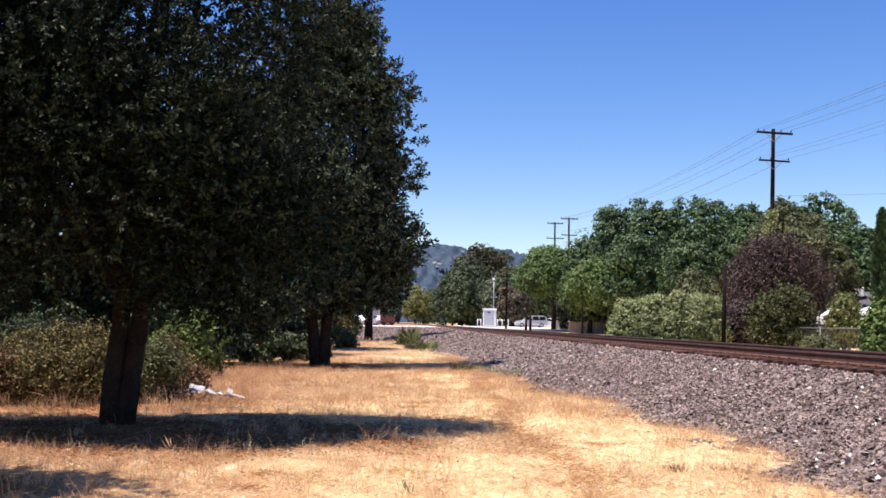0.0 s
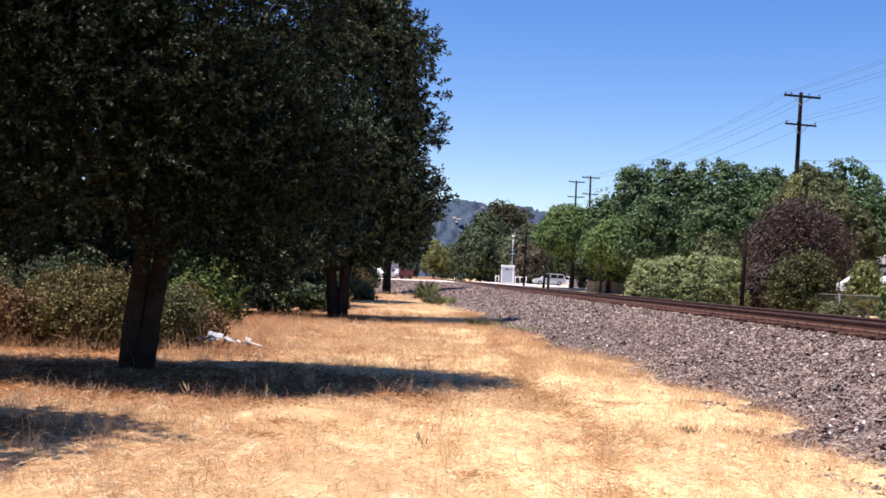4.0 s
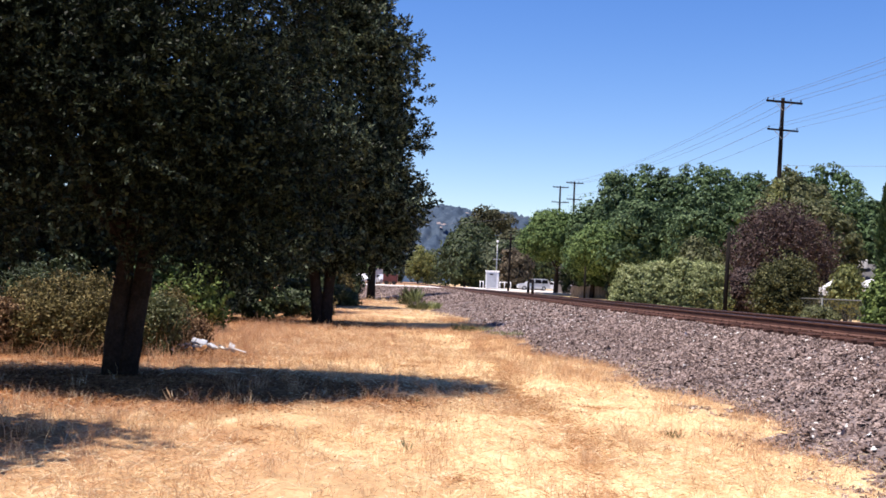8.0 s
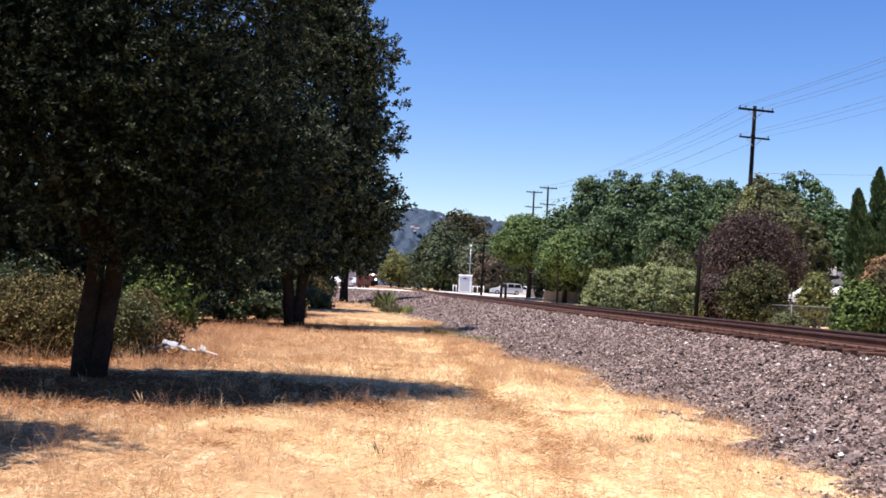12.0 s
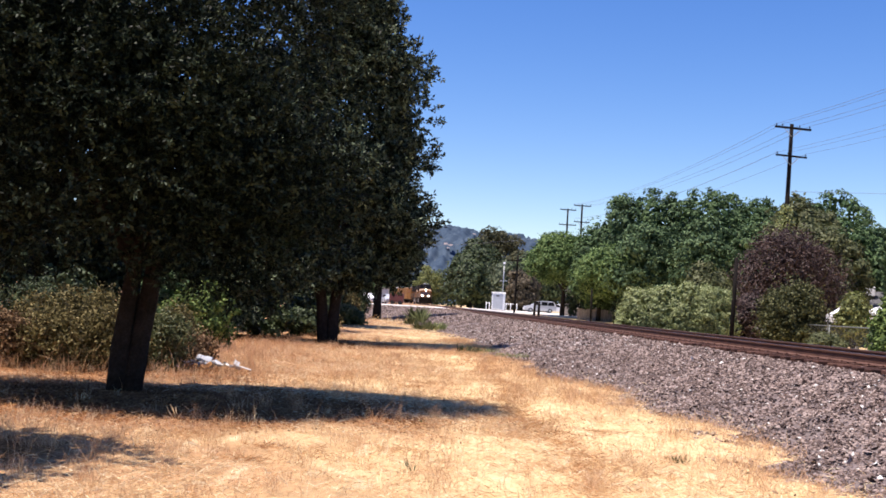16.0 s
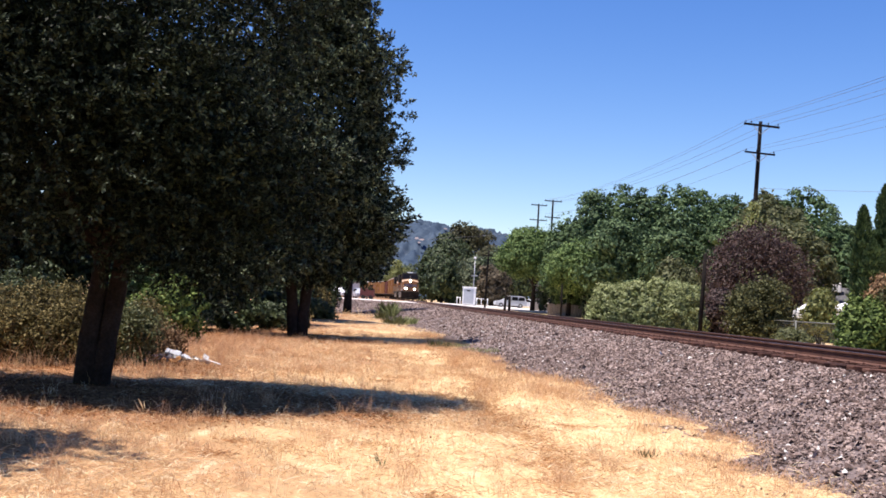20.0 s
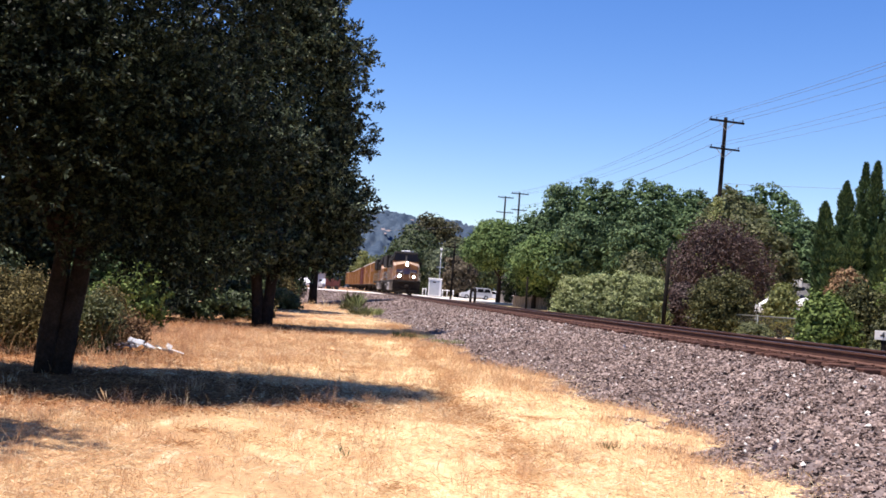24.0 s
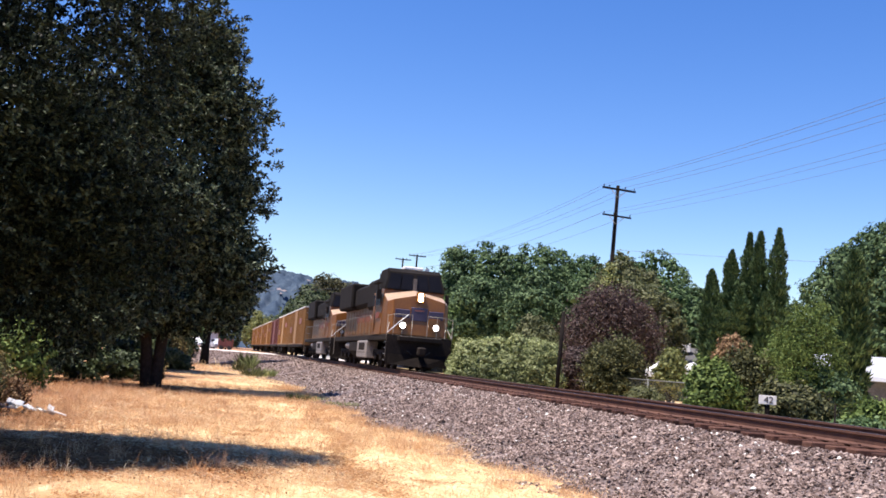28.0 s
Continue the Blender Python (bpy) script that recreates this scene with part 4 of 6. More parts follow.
# scrub behind the verge; its darkest bushes also fill in the oaks' shade
for x, y, h, sp, mt, sd in ((-6.9, 18.7, 1.0, 0.8, M_SCRUB, 101), (-6.15, 19.4, 1.15, 0.8, M_SCRUB, 102), (-7.8, 18.6, 0.95, 0.8, M_DRYBUSH, 103), (-7.6, 20.7, 1.4, 1.0, M_SCRUB, 104), (-6.8, 21.0, 1.45, 0.8, M_SCRUB, 105), (-8.9, 19.4, 1.1, 0.9, M_DRYBUSH, 106), (-5.2, 19.9, 1.05, 0.40, M_OLIVE, 107), (-5.0, 21.2, 0.6, 0.4, M_DRYBUSH, 118),
                            (-9.0, 22.6, 1.5, 1.1, M_FARLEAF, 119), (-5.7, 22.4, 1.1, 0.5, M_SCRUB, 129),
                            (-6.6, 28.5, 1.7, 1.1, M_LEAF2, 108), (-7.9, 30.0, 1.9, 1.2, M_LEAF, 109), (-8.5, 38.0, 2.0, 1.6, M_FARLEAF, 110), (-6.7, 40.0, 1.5, 1.5, M_FARLEAF, 111), (-5.2, 41.5, 1.1, 1.0, M_FARLEAF, 134), (-11.2, 24.0, 1.6, 1.2, M_SCRUB, 120), (-9.8, 27.0, 1.8, 1.4, M_FARLEAF, 130), (-8.6, 34.5, 2.2, 1.6, M_FARLEAF, 131), (-11.5, 36.5, 2.4, 1.9, M_FARLEAF, 132), (-14.5, 31.0, 2.4, 1.9, M_FARLEAF, 133), (-13.0, 25.0, 1.7, 1.5, M_SCRUB, 121), (-12.2, 29.0, 2.4, 2.0, M_FARLEAF, 122), (-9.5, 31.5, 2.4, 1.7, M_FARLEAF, 123),
                            (-6.0, 47.0, 1.5, 1.1, M_FARLEAF, 112), (-6.6, 52.0, 1.8, 1.3, M_FARLEAF, 113), (-7.5, 63.0, 2.0, 1.8, M_FARLEAF, 114), (-7.6, 76.0, 2.2, 2.0, M_SCRUB, 115), (-10.5, 88.0, 3.0, 2.4, M_FARLEAF, 116),
                            (-5.2, 60.0, 0.9, 1.0, M_OLIVE, 124), (-7.8, 67.0, 2.0, 1.4, M_FARLEAF, 125), (-7.4, 82.0, 3.2, 2.2, M_FARLEAF, 126), (-9.5, 96.0, 3.4, 2.6, M_FARLEAF, 127), (-4.9, 44.5, 0.8, 0.7, M_SCRUB, 128)):
    near = y < 24
    bush = broad_tree("scrub_bush", (x, y), h, sp, 0.0, mt, sd, "scraggly half-dry bush behind the verge" if near else "shaded green bush under the oaks", 0.065 if near else 0.04 + 0.003 * y, 430 if near else 200, 12, 12, category="bush", trunk=False, group="scrub", puff=0.2 if near else 0.0, tilt=1.2 if near else 0.5)
    if near:
        # bare dry canes arching out of the bush
        rg = np.random.default_rng(sd + 700)
        k = 150
        a_ = rg.uniform(0, 6.283, k)
        r_ = sp * np.sqrt(rg.random(k)) * 1.05
        foot = np.stack([np.cos(a_) * r_, np.sin(a_) * r_, rg.uniform(0, 0.35, k) * h], 1)
        canes = np_mesh("cane_tangle", leaf_quads(rg, foot, np.stack([np.cos(a_) * 0.7, np.sin(a_) * 0.7, rg.uniform(0.1, 1.3, k)], 1) + rg.normal(size=(k, 3)) * 0.35, h * 0.55, 0.009), 4, M_DRYBUSH, bush)
        canes["label"], canes["kind"] = "bare rust-brown canes", "stuff"


def cypress(at, height, r, seed):
    rng = np.random.default_rng(seed)
    gz = float(ground_z(np.array(at[0]), np.array(at[1]))) - 0.05
    t = thing("cypress_tree", (at[0], at[1], gz), 0, "tall slender dark green cypress", "tree", "row of cypresses")
    bm = bmesh.new()
    add_chain(bm, [(0, 0, 0), (0, 0, height * 0.5), (0, 0, height * 0.95)], [0.16, 0.1, 0.02], 7)
    part("trunk", bm, M_BARK, t)
    n = 7000
    f = rng.random(n) ** 0.8
    rad = r * np.minimum(1.0, (1 - f) ** 0.85 * 4.0 + 0.02) * (0.84 + 0.16 * np.sin(f * 53 + seed * 2 + 1.5 * np.sin(f * 17))) * np.sqrt(rng.uniform(0.3, 1, n))
    a = rng.uniform(0, 2 * math.pi, n)
    rad = rad * (0.86 + 0.30 * np.sin(3 * a + f * 9 + seed) * np.sin(f * 23 + 2 * a + seed * 1.7))
    base = np.stack([np.cos(a) * rad, np.sin(a) * rad, 0.25 + f * (height - 0.4)], 1)
    way = np.stack([np.cos(a) * 0.5, np.sin(a) * 0.5, np.ones(n)], 1) + rng.normal(size=(n, 3)) * 0.3
    np_mesh("crown", leaf_quads(rng, base, way, 0.40 * (1.1 - 0.75 * f[:, None]), 0.10 * (1.1 - 0.5 * f[:, None])), 4, M_CYPRESS, t)
    return t


for az, d, h, r, sd in ((24.2, 47, 6.5, 0.5, 1), (25.2, 48, 7.5, 0.5, 2), (26.1, 49, 8.5, 0.42, 3), (26.65, 48.5, 8.5, 0.42, 4), (27.6, 48, 8.6, 0.46, 6), (24.7, 46.5, 5.0, 0.5, 8), (25.7, 47, 5.8, 0.5, 9), (27.1, 47, 5.6, 0.5, 5), (31.4, 34, 5.9, 0.56, 7)):
    cypress(polar(az, d), h, r, sd)


# ---- poles, wires and lineside things ----
def gz(x, y):
    return float(ground_z(np.array(float(x)), np.array(float(y))))


def insulator(bm, p, r=0.05, h=0.16):
    add_tube(bm, p, (p[0], p[1], p[2] + h * 0.45), r * 0.35, seg=6)
    add_tube(bm, (p[0], p[1], p[2] + h * 0.4), (p[0], p[1], p[2] + h), r, r * 0.5, seg=8)
    return bm


def utility_pole(at, top, arms, yaw, label, r=0.19, lean=0.0):
    """A wooden pole with crossarms (height, length, thickness, insulator offsets), braces and insulators."""
    z0 = gz(*at)
    t = thing("utility_pole", (at[0], at[1], z0), yaw, label, "utility pole", "utility poles")
    t.matrix_basis = pose(at[0], at[1], z0, 0, lean, yaw)
    h = top - z0
    part("pole", tube((0, 0, -0.3), (0, 0, h), r, r * 0.62, 12), M_POLE, t, smooth=True)
    for az_, ln, th, offs in arms:
        z = az_ - z0
        arm = part("crossarm", box((-ln / 2, -r * 0.75 - th, z - th / 2), (ln / 2, -r * 0.75, z + th / 2), 0.012), M_POLE, t)
        for s in (-1, 1):
            part("brace", tube((s * 0.55, -r * 0.8, z - th / 2), (s * 0.04, -r * 0.8, z - 0.55), 0.022, seg=5), M_STEEL, t)
        for o in offs:
            part("insulator", insulator(bmesh.new(), (o, -r * 0.75 - th / 2, z + th / 2)), M_DARKIRON, arm, "dark glazed insulator")
    return t


POLE_A, POLE_B, POLE_C = polar(18.85, 70), polar(7.83, 138), polar(7.05, 150)
POLE_YAW = 8.0
utility_pole((POLE_A[0] - 0.32, POLE_A[1]), 14.65, [(14.35, 2.5, 0.13, (-1.15, -0.75, 0.45, 1.15)), (12.5, 2.15, 0.11, (-0.98, -0.25, 0.98))], POLE_YAW, "tall dark wooden utility pole with two crossarms", lean=1.3)
utility_pole(POLE_B, 15.95, [(15.75, 2.4, 0.13, (-1.1, -0.5, 0.5, 1.1)), (13.55, 2.2, 0.11, (-1.0, -0.6, 0.6, 1.0))], POLE_YAW, "far dark wooden utility pole with two crossarms")
utility_pole(POLE_C, 16.5, [(16.3, 2.4, 0.13, (-1.1, -0.5, 0.5, 1.1)), (14.1, 2.6, 0.12, (-1.2, -0.8, 0.5, 0.8, 1.2))], POLE_YAW, "far dark wooden utility pole with two crossarms")
POLE_N = (27.5, 8.0)
utility_pole(POLE_N, 14.65, [(14.35, 2.5, 0.13, (-1.15, -0.75, 0.45, 1.15)), (12.5, 2.15, 0.11, (-0.98, -0.25, 0.98))], POLE_YAW, "tall dark wooden utility pole with two crossarms")
# ivy climbing the tall pole
rng = np.random.default_rng(5)
ivy = thing("climbing_vine", (POLE_A[0] - 0.2, POLE_A[1] - 0.1, 0), 0, "pale green vine climbing the wooden pole", "vine")
n = 1500
zz = 3.0 + rng.random(n) ** 0.7 * 6.2
rad = 0.22 + 0.75 * np.clip((9.6 - zz) / 3.5, 0, 1) * rng.random(n)
aa = rng.uniform(0, 6.283, n)
np_mesh("foliage", leaf_quads(rng, np.stack([np.cos(aa) * rad - 0.25 * np.clip((9 - zz) / 4, 0, 1), np.sin(aa) * rad, zz], 1), rng.normal(size=(n, 3)), 0.2, 0.12), 4, M_HEDGE, ivy)
np_mesh("stem", leaf_quads(rng, np.stack([rng.normal(size=60) * 0.17, rng.normal(size=60) * 0.17, np.linspace(0.3, 9, 60)], 1), np.tile((0, 0, 1.0), (60, 1)), 0.6, 0.05), 4, M_BARK, ivy)


def wire(a, b, sag, r=0.012):
    pts = []
    for i in range(15):
        f = i / 14
        p = Vector(a).lerp(Vector(b), f)
        p.z -= sag * 4 * f * (1 - f)
        pts.append(tuple(p))
    bm = add_chain(bmesh.new(), pts, [r] * 15, 4)
    w = tagged(tobj("overhead_wire", bm, M_WIRE), "thin sagging overhead wire between wooden poles", "wire", "overhead wires")
    return w


def pole_pt(pole, off, z):
    return (pole[0] + off * math.cos(radians(POLE_YAW)), pole[1] + off * math.sin(radians(POLE_YAW)) - 0.2, z)


for off, z in ((-1.15, 14.55), (-0.75, 14.55), (0.45, 14.55), (1.15, 14.55), (-0.98, 12.7), (-0.25, 12.7), (0.98, 12.7)):
    wire(pole_pt(POLE_A, off, z), pole_pt(POLE_N, off, z), 0.75, 0.009 if z > 13 else 0.007)
    if off != -0.25:
        wire(pole_pt(POLE_A, off, z), pole_pt(POLE_B, off, z + 1.3), 0.9, 0.014 if off == -0.98 else 0.010)
wire((POLE_A[0] + 0.2, POLE_A[1], 10.2), (52, 30, 8.3), 0.4, 0.009)
wire((-40, 190, 9.0), (POLE_C[0], POLE_C[1], 12.4), 0.7, 0.012)


def post(name, at, z0, z1, r, material, label, lean=(0, 0), arm=None, category="post", group=""):
    t = thing(name, (at[0], at[1], z0), 0, label, category, group)
    part("shaft", tube((0, 0, -0.3), (lean[0], lean[1], z1 - z0), r, r * 0.8, 10), material, t, smooth=True)
    if arm:
        part("crossarm", box((lean[0] - arm[1] / 2, -r - 0.08, arm[0] - z0), (lean[0] + arm[1] / 2, -r, arm[0] - z0 + 0.1), 0.01), material, t)
    return t


post("old_line_pole", polar(16.15, 42.5), 0.4, 4.1, 0.095, M_POLE, "short leaning bare wooden line pole", (0.1, 0), None, "utility pole")
post("old_line_pole", polar(4.35, 106), 0.8, 7.0, 0.12, M_POLE, "brown wooden pole beside the crossing", (0.1, 0), (6.4, 2.2), "utility pole")
post("old_line_pole", polar(8.6, 78), 0.6, 3.3, 0.08, M_POLE, "thin dark post beside the road", (0, 0), None, "post")
post("wooden_post", polar(5.46, 95), 0.75, 2.3, 0.13, M_POLE, "thick dark wooden post beside the track", (0.05, 0), None, "post", "twin posts")
post("wooden_post", polar(5.72, 95), 0.75, 2.3, 0.14, M_POLE, "thick dark wooden post beside the track", (0, 0), None, "post", "twin posts")
post("stake", polar(30.72, 19.5), 0.35, 1.42, 0.022, M_POLE, "thin dark stake beside the track", (0, 0), None, "stake")

# signal mast by the crossing
mast = thing("signal_mast", (*polar(3.66, 138), 1.04), 0, "slim grey mast with a small lamp at the crossing", "mast")
part("pole", tube((0, 0, 0), (0, 0, 6.4), 0.075, 0.05, 10), M_STEEL, mast, smooth=True)
part("lamp_head", box((-0.16, -0.3, 6.35), (0.16, 0.15, 6.6), 0.04), M_WHITE, mast, "small white lamp head")
part("base_plate", box((-0.22, -0.22, 0), (0.22, 0.22, 0.06), 0.01), M_STEEL, mast)
part("bracket", box((-0.5, -0.05, 4.0), (0.5, 0.05, 4.08), 0.01), M_STEEL, mast)

# signal equipment hut
hx, hy = polar(3.44, 134)
hut = thing("signal_cabinet", (hx, hy, 1.045), -3.4, "white metal railway signal cabinet with a grey door", "cabinet")
part("body", box((-0.86, -0.8, 0.12), (0.86, 0.8, 2.28), 0.03), M_WHITE, hut)
part("roof", box((-0.95, -0.9, 2.28), (0.95, 0.9, 2.42), 0.05), M_WHITE, hut, "slightly overhanging white roof")
door_ = part("door", box((-0.72, -0.835, 0.25), (0.55, -0.803, 2.1), 0.008), M_GREYP, hut, "grey door panel")
part("handle", box((0.36, -0.87, 1.1), (0.42, -0.837, 1.3), 0.006), M_STEEL, door_)
part("vent", box((-0.3, -0.85, 1.85), (0.1, -0.838, 2.0), 0.004), M_DARKIRON, door_)
part("plinth", box((-0.9, -0.84, 0), (0.9, 0.84, 0.12), 0.01), M_ROAD, hut)
guard = thing("guard_rail", (hx, hy - 1.9, 1.045), -3.4, "white pipe guard posts round the signal cabinet", "guard rail")
for gx in (-1.65, -1.25, 0.9, 1.5, 2.3):
    part("post", tube((gx, 0, 0), (gx, 0, 1.05), 0.055, 0.055, 8), M_WHITE, guard, smooth=True)
part("pipe_rail", tube((0.9, 0, 0.95), (2.3, 0, 0.95), 0.04, 0.04, 8), M_WHITE, guard, smooth=True)
part("pipe_rail", tube((-1.65, 0, 0.95), (-1.25, 0, 0.95), 0.04, 0.04, 8), M_WHITE, guard, smooth=True)


# ---- parked vehicles ----
def road_car(name, at, yaw, paint, outline, glass, L, W, label, category="car"):
    """A car from its side outline (y, z), bevelled; glass is a list of side panes (y0, z0, y1, z1, slant)."""
    t = thing(name, (at[0], at[1], 1.05), yaw, label, category)
    bm = add_prism(bmesh.new(), outline, 0, -W / 2, W / 2)
    for v in bm.verts:
        if v.co.z > 0.95:
            v.co.x *= 0.84
    bmesh.ops.bevel(bm, geom=list(bm.edges), offset=0.05, segments=2, affect='EDGES', profile=0.6)
    part("body", bm, paint, t, smooth=False)
    for y0, z0, y1, z1, sl in glass:
        for sx in (-1, 1):
            bm = add_prism(bmesh.new(), [(y0, z0), (y1, z0), (y1 - sl, z1), (y0 + sl, z1)], 0, sx * W * 0.36, sx * W * 0.503)
            part("side_window", bm, M_GLASSDARK, t)
    for wy in (L * 0.19, L * 0.80):
        for sx in (-1, 1):
            wh = part("wheel", tube((sx * (W / 2 - 0.2), wy, 0.32), (sx * (W / 2 + 0.01), wy, 0.32), 0.32, 0.32, 18), M_BLACK, t, smooth=False)
            part("hubcap", tube((sx * (W / 2), wy, 0.32), (sx * (W / 2 + 0.025), wy, 0.32), 0.19, 0.15, 14), M_STEEL, wh)
    for sx in (-1, 1):
        part("headlight", box((sx * W * 0.33 - 0.14, -0.01, 0.62), (sx * W * 0.33 + 0.14, 0.06, 0.76), 0.02), M_GREYP, t)
        part("tail_light", box((sx * W * 0.40 - 0.07, L - 0.05, 0.8), (sx * W * 0.40 + 0.07, L + 0.01, 1.15), 0.02), M_RED, t)
    return t


M_SILVER = plain("silver_paint", (0.50, 0.50, 0.50), rough=0.4, metal=0.2)
VAN = [(0.0, 0.3), (0.02, 0.68), (0.25, 0.86), (1.1, 1.03), (2.0, 1.62), (2.4, 1.72), (4.1, 1.72), (4.45, 1.6), (4.72, 0.95), (4.75, 0.32), (4.2, 0.24), (0.5, 0.24)]
vx, vy = polar(5.75, 152)
road_car("minivan", (vx - 2.35, vy), -87, M_SILVER, VAN, [(1.4, 1.06, 2.45, 1.60, 0.28), (2.5, 1.06, 3.4, 1.60, 0.03), (3.45, 1.06, 4.45, 1.58, 0.14)], 4.75, 1.9, "silver-white minivan parked beside the crossing", "van")
SEDAN = [(0.0, 0.32), (0.02, 0.62), (0.2, 0.74), (1.3, 0.92), (2.0, 1.36), (2.4, 1.44), (3.2, 1.42), (3.9, 1.02), (4.4, 0.95), (4.5, 0.4), (4.1, 0.24), (0.5, 0.24)]
sx_, sy_ = polar(6.75, 158)
road_car("parked_car", (sx_ - 2.2, sy_), -87, M_WHITE, SEDAN, [(1.5, 0.95, 2.55, 1.36, 0.3), (2.6, 0.95, 3.6, 1.34, 0.25)], 4.5, 1.8, "white car parked behind the minivan")
px_, py_ = polar(-2.85, 150)
road_car("parked_car", (px_ + 0.9, py_ - 2), 10, M_GREYP, SEDAN, [(1.5, 0.95, 2.55, 1.36, 0.3), (2.6, 0.95, 3.6, 1.34, 0.25)], 4.5, 1.8, "grey car parked beside the road")
px_, py_ = polar(-4.1, 148)
road_car("parked_car", (px_ + 0.9, py_ - 2), 14, M_WHITE, SEDAN, [(1.5, 0.95, 2.55, 1.36, 0.3), (2.6, 0.95, 3.6, 1.34, 0.25)], 4.5, 1.8, "white car parked beside the road")
# red flatbed wagon standing by the road
rx_, ry_ = polar(-2.25, 146)
trailer = thing("red_trailer", (rx_, ry_, 1.05), 88, "dull red box trailer standing beside the road", "trailer")
part("box", box((-0.9, -0.95, 0.35), (0.9, 1.05, 1.5), 0.04), M_BROWNCAR, trailer, "dull red steel box")
for sy in (-0.5, 0.6):
    part("wheel", tube((0.7, sy, 0.28), (0.95, sy, 0.28), 0.28, 0.28, 14), M_BLACK, trailer)
    part("wheel", tube((-0.95, sy, 0.28), (-0.7, sy, 0.28), 0.28, 0.28, 14), M_BLACK, trailer)
bx_, by2_ = polar(-3.1, 158)
shed = thing("pale_shed", (bx_, by2_, 1.05), 0, "small pale grey shed beside the road", "shed")
part("wall", box((-1.0, -1.5, 0), (1.0, 1.5, 2.3), 0.02), M_GREYP, shed)
part("roof", box((-1.15, -1.7, 2.3), (1.15, 1.7, 2.45), 0.03), M_LOCOGREY, shed)


# ---- houses and garden things beyond the track ----
def house(at, yaw, w, d, h, ridge_h, wallm, roofm, label, wins):
    t = thing("house", (at[0], at[1], gz(*at) - 0.05), yaw, label, "house")
    part("wall", box((-w / 2, -d / 2, 0), (w / 2, d / 2, h), 0.02), wallm, t)
    bm = add_prism(bmesh.new(), [(-d / 2 - 0.45, h - 0.05), (0, h + ridge_h), (d / 2 + 0.45, h - 0.05), (d / 2 + 0.4, h + 0.12), (0, h + ridge_h + 0.18), (-d / 2 - 0.4, h + 0.12)][::-1], 0, -w / 2 - 0.35, w / 2 + 0.35)
    part("roof", bm, roofm, t)
    for wx in wins:
        wf = part("window", box((wx - 0.55, -d / 2 - 0.05, 0.95), (wx + 0.55, -d / 2 - 0.003, 2.05), 0.01), M_WHITE, t)
        for k in (-1, 1):
            part("pane", box((wx + k * 0.26 - 0.22, -d / 2 - 0.065, 1.03), (wx + k * 0.26 + 0.22, -d / 2 - 0.053, 1.97)), M_GLASSDARK, wf)
    return t


M_SHINGLE = mat("grey_shingle", [(0.05, 0.05, 0.055), (0.09, 0.09, 0.095), (0.14, 0.14, 0.15)], scale=1.5, fine=12, rough=0.9, bump=0.5)
M_STUCCO = mat("pale_stucco", [(0.58, 0.56, 0.53), (0.66, 0.64, 0.60), (0.72, 0.70, 0.66)], scale=0.8, fine=14, rough=0.9, bump=0.3)
house(polar(9.6, 117), -8, 10, 7, 3.0, 1.5, M_GREYWOOD, M_SHINGLE, "pale stucco house half hidden by trees", (-3.4, 0.2, 3.2))
roof_house = house(polar(24.2, 80), -24, 5.5, 6, 2.4, 1.3, M_STUCCO, M_SHINGLE, "low house with a dark shingle roof beyond the gardens", (-2.6, 2.4))
part("roof_vent", box((-2.1, -1.6, 3.5), (-1.3, -0.9, 4.15), 0.03), M_WHITE, roof_house, "white roof vent box")
part("roof_vent", tube((-0.6, -1.4, 3.4), (-0.6, -1.4, 4.0), 0.12, 0.12, 10), M_WHITE, roof_house, "white vent pipe")
house(polar(33.8, 50), -25, 7, 5, 2.0, 0.9, M_SHINGLE, M_GREYP, "low outbuilding with a pale grey roof beyond the gardens", ())


def canopy(at, w, d, h, peak, yaw, label):
    """A white fabric canopy: peaked top with hanging edge on four poles."""
    t = thing("canopy_tent", (at[0], at[1], gz(*at) - 0.02), yaw, label, "canopy", "white canopies")
    bm = bmesh.new()
    nseg = 8
    rows_ = []
    for i in range(nseg + 1):
        row = []
        for j in range(nseg + 1):
            u, v = i / nseg * 2 - 1, j / nseg * 2 - 1
            m_ = max(abs(u), abs(v))
            z = h + peak * (1 - m_) ** 1.25 + 0.03 * math.sin(u * 9 + v * 7)
            row.append(bm.verts.new((u * w / 2, v * d / 2, z)))
        rows_.append(row)
    for i in range(nseg):
        for j in range(nseg):
            bm.faces.new((rows_[i][j], rows_[i + 1][j], rows_[i + 1][j + 1], rows_[i][j + 1]))
    edge = [e for e in bm.edges if e.is_boundary]
    r = bmesh.ops.extrude_edge_only(bm, edges=edge)
    for g in r["geom"]:
        if isinstance(g, bmesh.types.BMVert):
            g.co.z -= 0.3
    bmesh.ops.solidify(bm, geom=list(bm.faces), thickness=0.012)
    part("fabric_top", bm, M_WHITE, t, "white fabric cover")
    for sx in (-1, 1):
        for sy in (-1, 1):
            part("pole", tube((sx * w * 0.47, sy * d * 0.47, 0), (sx * w * 0.47, sy * d * 0.47, h), 0.03, 0.03, 6), M_STEEL, t)
    return t


canopy(polar(21.75, 47.5), 1.35, 1.3, 1.75, 0.5, -20, "small white peaked canopy behind the fence")
canopy(polar(23.5, 58), 2.3, 2.0, 2.0, 0.4, -22, "white cloth cover behind the fence")


